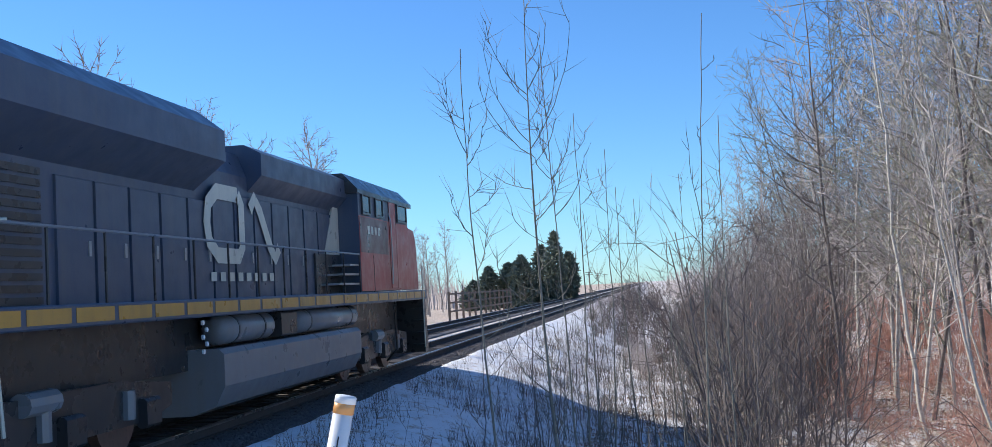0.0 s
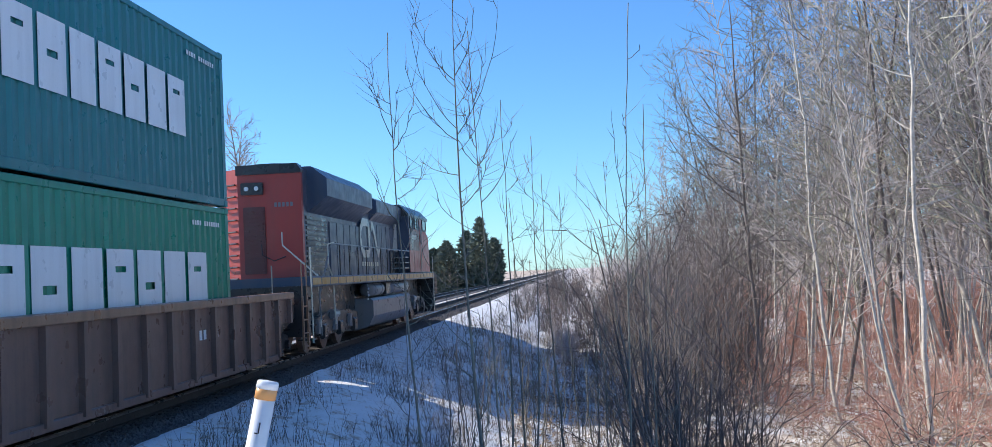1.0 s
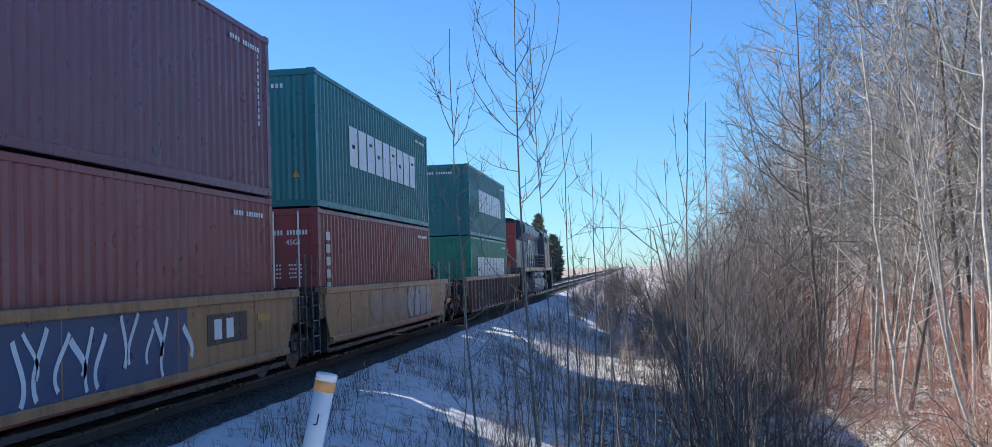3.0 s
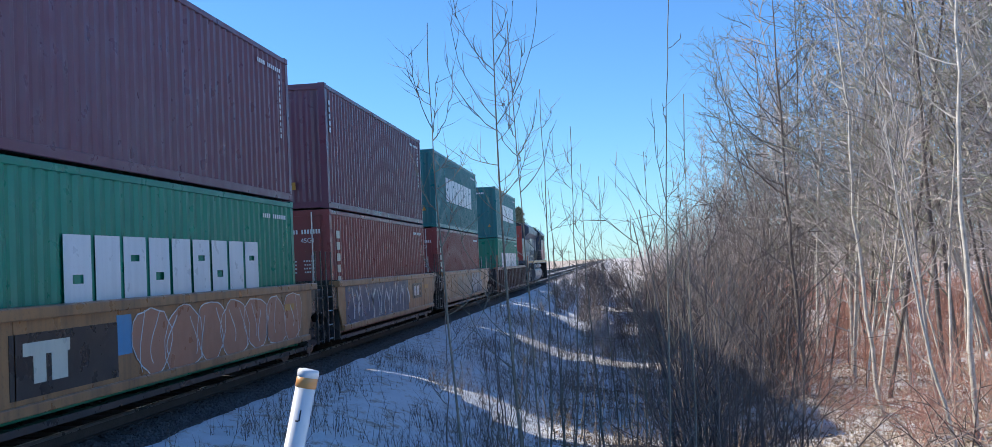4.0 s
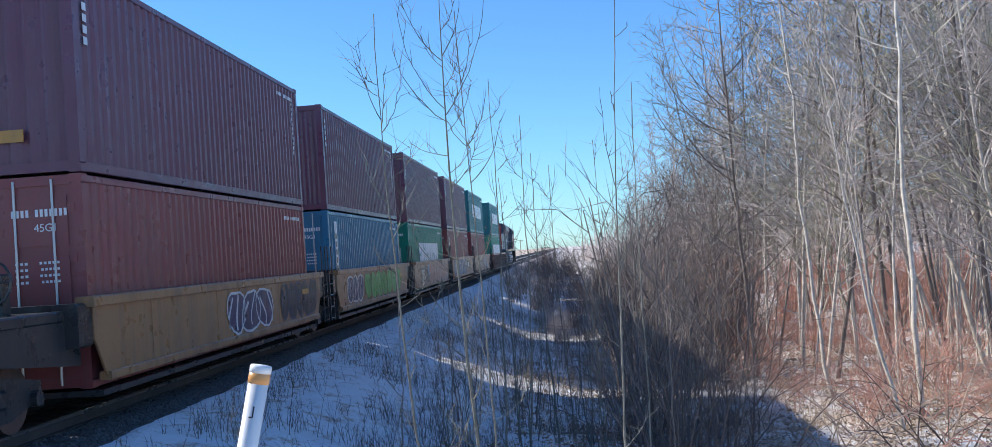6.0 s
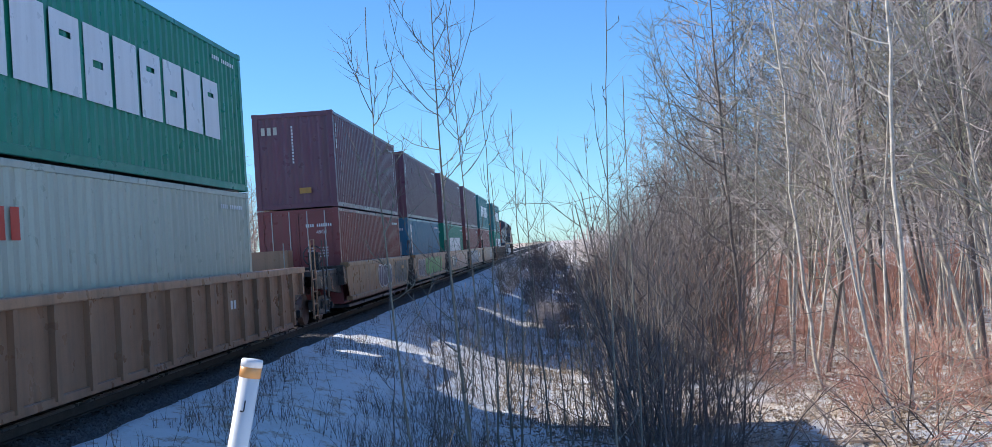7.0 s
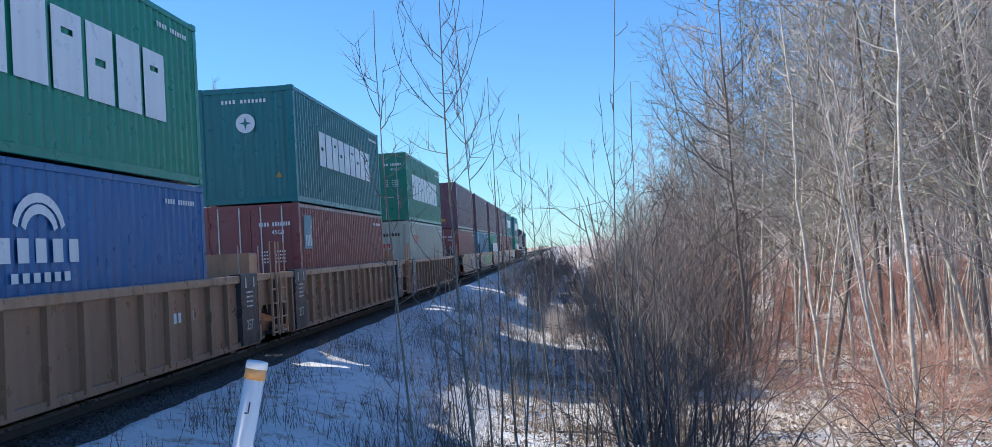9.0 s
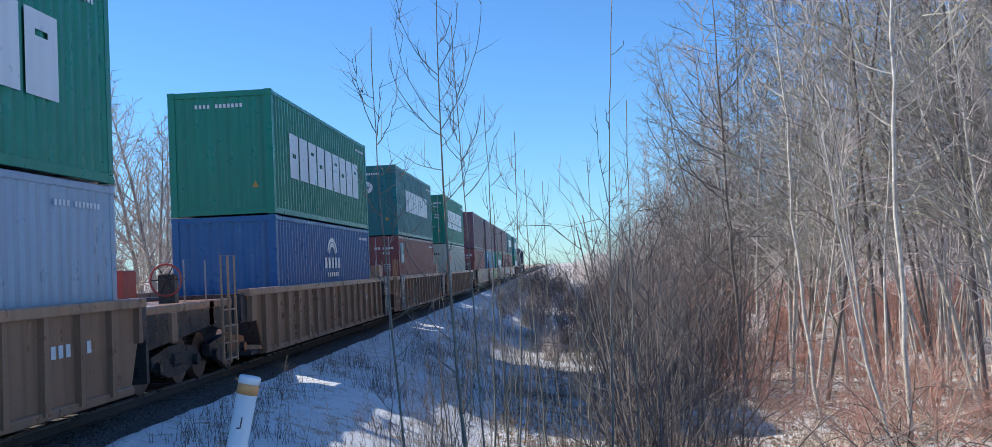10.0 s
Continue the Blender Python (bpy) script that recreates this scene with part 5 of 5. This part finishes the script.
    for s in (-1, 1):
        for ya, yb in ((16.0, 16.6), (17.15, 17.75), (19.25, 20.2)):
            xa, xb = sorted((s * 1.49, s * 1.52))
            part("side_window", Geo().box(xa, xb, ya, yb, 3.68, 4.06, 0.02), M_GLASS, cab)
            xa, xb = sorted((s * 1.5, s * 1.54))
            part("window_frame", Geo().box(xa, xb, ya - 0.05, ya, 3.63, 4.08).box(xa, xb, yb, yb + 0.05, 3.63, 4.08).box(xa, xb, ya, yb, 4.06, 4.08).box(xa, xb, ya, yb, 3.63, 3.68), M_DARK, cab)
        # steps up from the walkway to the cab; a flat black plate gives the recess's shade
        well = part("step_shade", Geo().box(*sorted((s * 1.04, s * 1.08)), 13.9, 15.69, 1.94, 2.75), M_DARK, lo, "flat black plate in place of the shaded step recess")
        for k in range(3):
            part("tread", Geo().box(*sorted((s * 1.08, s * 1.46)), 14.2 + 0.4 * k, 15.68, 2.1 + 0.2 * k, 2.14 + 0.2 * k), M_STEEL, well, "pale worn steel tread")
        # cream slanted panel behind the cab
        xa, xb = sorted((s * 1.0, s * 1.045))
        part("cream_panel", Geo().prism_x([(14.6, 2.75), (15.69, 2.75), (15.69, 3.95), (15.45, 3.95)], xa, xb), M_CREAM, lo, "cream slanted panel")
        part("handrail", Geo().tube([(s * 1.5, 1.3, 0.5), (s * 1.5, 1.2, 1.5), (s * 1.5, 1.9, 2.1), (s * 1.5, 2.6, 2.75), (s * 1.5, 15.6, 2.75)], 0.02, 6), M_TANK, lo, "grey pipe handrail")
        for k in range(12):
            y = 3.6 + k * 1.2
            part("stanchion", Geo().tube([(s * 1.5, y, 1.72), (s * 1.5, y, 2.75)], 0.017, 5), M_DARK, lo)
        for ya in (0.15, L - 0.7):
            for k in range(4):
                part("step", Geo().box(*sorted((s * 1.2, s * 1.56)), ya, ya + 0.4, 0.45 + k * 0.32, 0.49 + k * 0.32), M_DARK, lo)
            part("step_rail", Geo().tube([(s * 1.57, ya, 0.4), (s * 1.57, ya, 1.6), (s * 1.57, ya, 2.6)], 0.02, 6), M_CREAM, lo, "pale step rail")
        # emblem on the hood side: a rounded loop and a slanting ribbon, plain strokes
        xo = 1.06 if s > 0 else -1.06
        g = Geo()
        stroke([(9.95, 3.6), (9.1, 3.6), (8.78, 3.4), (8.7, 3.1), (8.78, 2.8), (9.1, 2.6), (9.95, 2.6), (10.1, 2.75), (10.1, 3.45), (9.95, 3.6)], 0.25, xo, g)
        part("emblem", g, M_CREAM, lo, "cream painted loop emblem")
        g = Geo()
        stroke([(10.5, 3.4), (10.7, 3.6), (10.95, 3.4), (11.4, 2.8), (11.65, 2.6), (11.85, 2.8)], 0.24, xo, g)
        part("emblem", g, M_CREAM, lo, "cream painted ribbon emblem")
        g = Geo()
        for k in range(8):
            y = 8.8 + k * 0.36
            g.box(*sorted((s * 1.056, s * 1.06)), y, y + 0.2, 2.2, 2.34)
        part("lettering", g, M_CREAM, lo, "small cream lettering")
        # underframe
        for ya, yb in ((8.4, 10.5), (11.9, 15.6)):
            part("air_reservoir", Geo().tube([(s * 1.22, ya, 1.46), (s * 1.22, ya + 0.08, 1.46), (s * 1.22, yb - 0.08, 1.46), (s * 1.22, yb, 1.46)], [0.14, 0.22, 0.22, 0.14], 16), M_TANK, lo, "dusty grey air reservoir", True)
            for yc in (ya + 0.5, yb - 0.5):
                part("reservoir_strap", Geo().tube([(s * 1.22, yc - 0.03, 1.46), (s * 1.22, yc + 0.03, 1.46)], 0.228, 16), M_DARK, lo)
        valve = part("valve_box", Geo().box(*sorted((s * 1.1, s * 1.42)), 10.8, 11.6, 1.25, 1.66, 0.03), M_DARK, lo)
        for k in range(5):
            part("gauge", Geo().tube([(s * 1.42, 7.55 + 0.12 * (k % 2), 1.2 + 0.1 * k), (s * 1.45, 7.55 + 0.12 * (k % 2), 1.2 + 0.1 * k)], 0.035, 8), M_WHITE, valve, "small white gauge cap")
        part("sand_pipe", Geo().tube([(s * 1.3, 19.4, 1.4), (s * 1.3, 19.5, 0.5), (s * 1.0, 19.6, 0.2)], 0.03, 6), M_DARK, lo)
    part("fuel_tank", Geo().prism_y([(-0.95, 0.24), (0.95, 0.24), (1.3, 0.36), (1.46, 0.66), (1.46, 1.12), (1.38, 1.2), (-1.38, 1.2), (-1.46, 1.12), (-1.46, 0.66), (-1.3, 0.36)], 8.2, 15.6), M_TANK, lo, "dusty grey fuel tank")
    part("frame_box", Geo().box(-0.9, 0.9, 1.0, L - 1.0, 0.9, 1.68), M_DARK, lo)
    part("rear_pilot", Geo().box(-1.5, 1.5, 0.0, 0.25, 0.55, 1.72, 0.03), M_DARK, lo)
    part("front_pilot", Geo().prism_x([(L - 0.35, 0.25), (L + 0.05, 0.25), (L - 0.1, 1.72), (L - 0.35, 1.72)], -1.5, 1.5), M_DARK, lo, "black snowplough pilot")
    part("rear_coupler", Geo().box(-0.18, 0.18, -0.75, 0.1, 0.7, 1.02, 0.03), M_RUST, lo)
    part("front_coupler", Geo().box(-0.18, 0.18, L - 0.1, L + 0.75, 0.7, 1.02, 0.03), M_RUST, lo)
    for yc in (4.4, 18.4):
        t = part("bogie", Geo().box(-1.0, 1.0, yc - 2.4, yc + 2.4, 0.6, 0.85), M_DARK, lo, "black three-axle bogie")
        for s in (-1, 1):
            part("side_frame", Geo().prism_x([(yc - 2.6, 0.55), (yc - 2.0, 0.42), (yc + 2.0, 0.42), (yc + 2.6, 0.55), (yc + 2.6, 0.85), (yc + 1.2, 0.98), (yc - 1.2, 0.98), (yc - 2.6, 0.85)], s * 1.12 - 0.08, s * 1.12 + 0.08), M_DARK, t)
            for k in (-1, 0, 1):
                part("wheel", Geo().tube([(s * 0.72 - 0.07, yc + k * 1.85, 0.52), (s * 0.72 + 0.07, yc + k * 1.85, 0.52)], 0.52, 24), M_RUST, t)
                part("journal_box", Geo().box(*sorted((s * 1.18, s * 1.32)), yc + k * 1.85 - 0.2, yc + k * 1.85 + 0.2, 0.35, 0.72, 0.04), M_DARK, t)
                part("spring", Geo().tube([(s * 1.22, yc + k * 1.85 - 0.5, 0.5), (s * 1.22, yc + k * 1.85 - 0.5, 0.85)], 0.09, 8), M_TANK, t)
            part("brake_cylinder", Geo().tube([(s * 1.22, yc - 0.9, 0.92), (s * 1.22, yc - 0.3, 0.92)], 0.13, 10), M_TANK, t)
    return lo


def upper_marks(c, n=9, y0=1.5, y1=10.6, z0=0.95, z1=2.05):
    blocks(c, n, y0, y1, z0, z1, CW / 2 + 0.002, M_WHITE, "row of big white block shapes")


def build_train():
    rides(locomotive(), 6.6)
    E = "container"
    # (rear end at 0 s, upper material and words, doors, lower ...), from the locomotive back
    stacks = [
        (-10.2, M_TEAL, "dark teal", False, True, M_GREEN, "bright green", False, True),
        (-31.2, M_TEAL, "teal", False, True, M_RED, "red-brown", True, False),
        (-46.2, M_MAROON, "maroon", False, False, M_RED, "red-brown", True, False),
        (-61.2, M_MAROON, "maroon", False, False, M_GREEN, "bright green", True, True),
        (-76.2, M_MAROON, "maroon", False, False, M_BLUE, "light blue", True, False),
        (-91.1, M_MAROON, "maroon", False, False, M_RED, "red-brown", True, False),
        (-112.6, M_GREEN, "green", True, True, M_PALE, "pale grey", False, False),
        (-131.7, M_TEAL, "dark green", False, True, M_RED, "red-brown", True, False),
        (-150.85, M_GREEN, "green", False, True, M_NAVY, "deep blue", False, False),
        (-172.0, M_GREEN, "green", False, True, M_GREYBLUE, "grey-blue", False, False)]
    for i, (y, mu, wu, du, eu, ml, wl, dl, el) in enumerate(stacks):
        up = container(wu + " ribbed " + E + (" with white block marks" if eu else "") + ", stacked on another", mu, du)
        low = container(wl + " ribbed " + E + (" with white block marks" if el else "") + " in a well car", ml, dl)
        rides(up, y, 0.36 + CH + 0.02)
        rides(low, y, 0.36)
        if eu:
            upper_marks(up, y0=2.6, y1=10.2, z0=1.08, z1=2.02) if mu is M_TEAL else upper_marks(up)
        if el:
            upper_marks(low, y0=1.7 if i == 0 else 3.0, y1=11.0 if i == 0 else 10.0)
        if du or dl:
            c = up if du else low
            bars(c, 0.2, 1.0, 2.34, 2.44, 12, 0.018)
            text(c, "45G1", 0.15, 0.52, 0.016, 2.14, M_WHITE)
            for k in range(4):
                bars(c, 0.56 + 0.02 * (k % 2), 0.86, 1.70 - k * 0.085, 1.735 - k * 0.085, 5, 0.018)
                bars(c, 0.22, 0.42, 1.70 - k * 0.085, 1.735 - k * 0.085, 3, 0.018)
            tri = Geo()
            tri.prism_y([(0.74, 0.72), (0.92, 0.72), (0.83, 0.88)], 0.012, 0.018)
            part("warning_mark", tri, M_STRIPE, c, "yellow triangular warning mark")
            part("data_plate", Geo().box(-0.93, -0.78, 0.012, 0.02, 0.85, 1.1), M_STEEL, c, "pale metal data plate")
        if not du:
            if mu is M_MAROON:
                column(up, -0.06, -0.01, 1.35, 2.5, 12, 0.02)
                part("placard", Geo().box(0.1, 0.45, 0.0, 0.012, 0.45, 0.62), M_STRIPE, up, "yellow placard")
                column(up, 0.3, 0.42, 1.75, 2.55, 5, CW / 2 + 0.002, axis="x")
                column(up, CL - 0.62, CL - 0.56, 1.2, 2.5, 11, CW / 2 + 0.002, axis="x")
            else:
                bars(up, -0.6, 0.55, 2.5, 2.59, 12, 0.02)
                part("warning_mark", Geo().prism_y([(0.70, 0.62), (0.86, 0.62), (0.78, 0.78)], 0.012, 0.018), M_STRIPE, up, "yellow triangular warning mark")
        bars(up, CL - 1.9, CL - 0.5, 2.52, 2.6, 12, CW / 2 + 0.002, axis="x")
        bars(low, CL - 1.9, CL - 0.5, 2.52, 2.6, 12, CW / 2 + 0.002, axis="x")
        if ml in (M_RED, M_BLUE) and i in (1, 2):
            column(low, 0.55, 0.85, 0.85, 2.45, 6, CW / 2 + 0.002, M_CREAM, axis="x")
        if ml is M_BLUE:
            strip = part("label_strip", Geo().box(CW / 2 + 0.001, CW / 2 + 0.006, 0.75, 1.1, 0.7, 2.6), M_WHITE, low, "white upright label strip")
            column(strip, 0.84, 1.0, 0.95, 2.3, 6, CW / 2 + 0.008, M_DARK, axis="x")
        if i == 7:
            plate = part("company_plate", Geo().box(CW / 2 + 0.001, CW / 2 + 0.006, 0.45, 1.3, 1.75, 2.6), M_BLUE, low, "blue and white company plate")
            bars(plate, 0.55, 1.2, 1.82, 2.1, 4, CW / 2 + 0.008, axis="x")
            ring = Geo().tube([(0.0, 0.012, 2.0), (0.0, 0.02, 2.0)], 0.24, 24)
            badge = part("badge", ring, M_WHITE, up, "round white badge")
            part("badge_star", Geo().prism_y([(-0.16, 2.0), (0.0, 1.96), (0.16, 2.0), (0.0, 2.04)], 0.004, 0.011).prism_y([(-0.04, 2.0), (0.0, 1.84), (0.04, 2.0), (0.0, 2.16)], 0.003, 0.01), M_TEAL, badge)
        if i == 5:
            bars(up, -1.0, -0.45, 2.25, 2.48, 3, 0.02, M_CREAM, "cream block mark")
        ribbed = i in (0, 6, 7, 8, 9)
        body, top = (M_TAN, M_TANTOP) if ribbed else (M_YELLOW, M_YELLOW)
        if i == 0:
            body, top = M_RUST, M_TAN
        if ribbed:
            ext_r, ext_f = 3.2, (0.15 if i == 9 else 3.2)
            reach_r = {6: 0.25, 7: 0.25, 8: 1.75}.get(i, 1.2)
            reach_f = {7: 0.25, 8: 0.25, 9: 4.1}.get(i, 1.2)
        else:
            ext_r, ext_f = 0.35, (1.3 if i == 1 else 0.35)
            reach_r = 0.95 if i < 5 else 3.2
            reach_f = 2.4 if i == 1 else 0.95
        car = well_car(("faded tan rib-sided well car, rusty and dirty" if ribbed else "faded yellow smooth-sided well car with sprayed paint"), ribbed, body, top, ext_r, ext_f, reach_r, reach_f, (i in (6, 7), i in (7, 8)))
        rides(car, y)
        truck(car, -3.4 if ribbed else (-1.4 if i < 5 else -2.2))
        if i in (0, 1, 6, 9):
            truck(car, CL + (3.3 if i in (0, 6) else 2.7))
        if i in (5, 6, 7):
            brake_gear(car, -3.15 if ribbed else -1.6, side=-1 if ribbed else 1)
        if i == 1:
            brake_gear(car, CL + 2.2, M_DARK)
            scrawl(car, 60, 3.4, 7.4, 0.66, 1.40, SPRAY["worn"], SPRAY["worn"], 1.446, 3, 0.03)
            scrawl(car, 61, 7.6, 11.0, 0.54, 1.50, SPRAY["grey"], SPRAY["black"], 1.450, 4, 0.045)
        if i == 9:
            brake_gear(car, CL + 3.2, M_LOCORED, M_LOCORED)
            part("drop_step", Geo().box(1.40, 1.46, CL + 1.5, CL + 1.75, 0.85, 1.32, 0.012), M_TAN, car, "hanging tan step plate")
        if i == 3:
            mp = part("mark_panel", Geo().box(1.44, 1.448, 1.5, 3.9, 0.64, 1.32), M_DARK, car, "black painted mark panel")
            part("mark", Geo().box(1.449, 1.453, 1.75, 2.72, 1.08, 1.22).box(1.449, 1.453, 1.95, 2.2, 0.78, 1.08).box(1.449, 1.453, 2.32, 2.66, 0.78, 1.08), M_CREAM, mp, "cream block mark")
            part("spray_patch", Geo().box(1.44, 1.446, 3.9, 4.3, 0.9, 1.4), SPRAY["cyan"], car, "sprayed blue patch")
        if i == 2:
            scrawl(car, 62, 0.6, 7.6, 0.56, 1.5, None, SPRAY["white"], 1.448, 7, 0.085, back=SPRAY["blue"])
            part("mark_panel", Geo().box(1.44, 1.448, 8.6, 10.2, 0.86, 1.32), M_DARK, car)
            bars(car, 8.75, 9.7, 0.94, 1.24, 2, 1.45, axis="x")
        if i == 3:
            scrawl(car, 63, 4.4, 11.7, 0.52, 1.46, SPRAY["pink"], SPRAY["white"], 1.449, 7, 0.026)
        if i == 4:
            scrawl(car, 64, 1.0, 3.3, 0.6, 1.4, SPRAY["purple"], SPRAY["white"], 1.446, 3, 0.05)
            scrawl(car, 65, 3.7, 10.7, 0.58, 1.45, SPRAY["green"], SPRAY["black"], 1.446, 7, 0.035)
        if i == 5:
            scrawl(car, 66, 5.2, 8.0, 0.6, 1.4, SPRAY["purple"], SPRAY["white"], 1.446, 3, 0.06)
            scrawl(car, 67, 8.8, 12.0, 0.6, 1.45, SPRAY["black"], SPRAY["blue"], 1.446, 5, 0.05)
        if i == 8:
            g = Geo()
            for r in (0.62, 0.42):
                stroke([(6.1 + math.cos(a) * r, 1.98 + math.sin(a) * r * 0.72) for a in np.linspace(0.2, 2.94, 12)], 0.12, CW / 2 + 0.003, g)
            part("emblem", g, M_WHITE, low, "white arched emblem")
            bars(low, 5.0, 7.2, 1.62, 1.92, 5, CW / 2 + 0.002, axis="x")
            bars(low, 5.3, 6.9, 1.38, 1.5, 6, CW / 2 + 0.002, axis="x")
        if i == 6:
            red = SPRAY["red"] = paint("red_spray_paint", (0.6, 0.05, 0.03), grime=0.2)
            bars(low, 1.2, 2.6, 1.9, 2.3, 4, CW / 2 + 0.002, red, "red block mark", axis="x")
            bars(low, -0.5, 0.4, 1.75, 1.95, 4, 0.02, red, "red block mark")
            bars(low, -0.55, 0.8, 2.25, 2.38, 11, 0.02, M_DARK, "small dark lettering")


def motions():
    for ob, y0, z in MOVERS:
        walk(ob, [(t, pose(TRACK_X, y0 + SPEED * t, z)) for t in (0.0, 2.5, 5.0, 7.5, 10.0)])


build_ground()
build_train()
build_marker_post()
build_saplings()
build_thin_stems()
build_tall_weeds()
build_brambles()
build_litter()
build_forest()
build_shrubs()
build_far_side()
build_fence()
build_poles()
build_woods_backdrop()
build_grass()
build_stones()
build_track(TRACK_X, "near railway track with steel rails on dark ties", 8.0, 90.0)
build_track(SECOND_X, "second railway track with steel rails on dark ties", 20.0, 110.0)
motions()
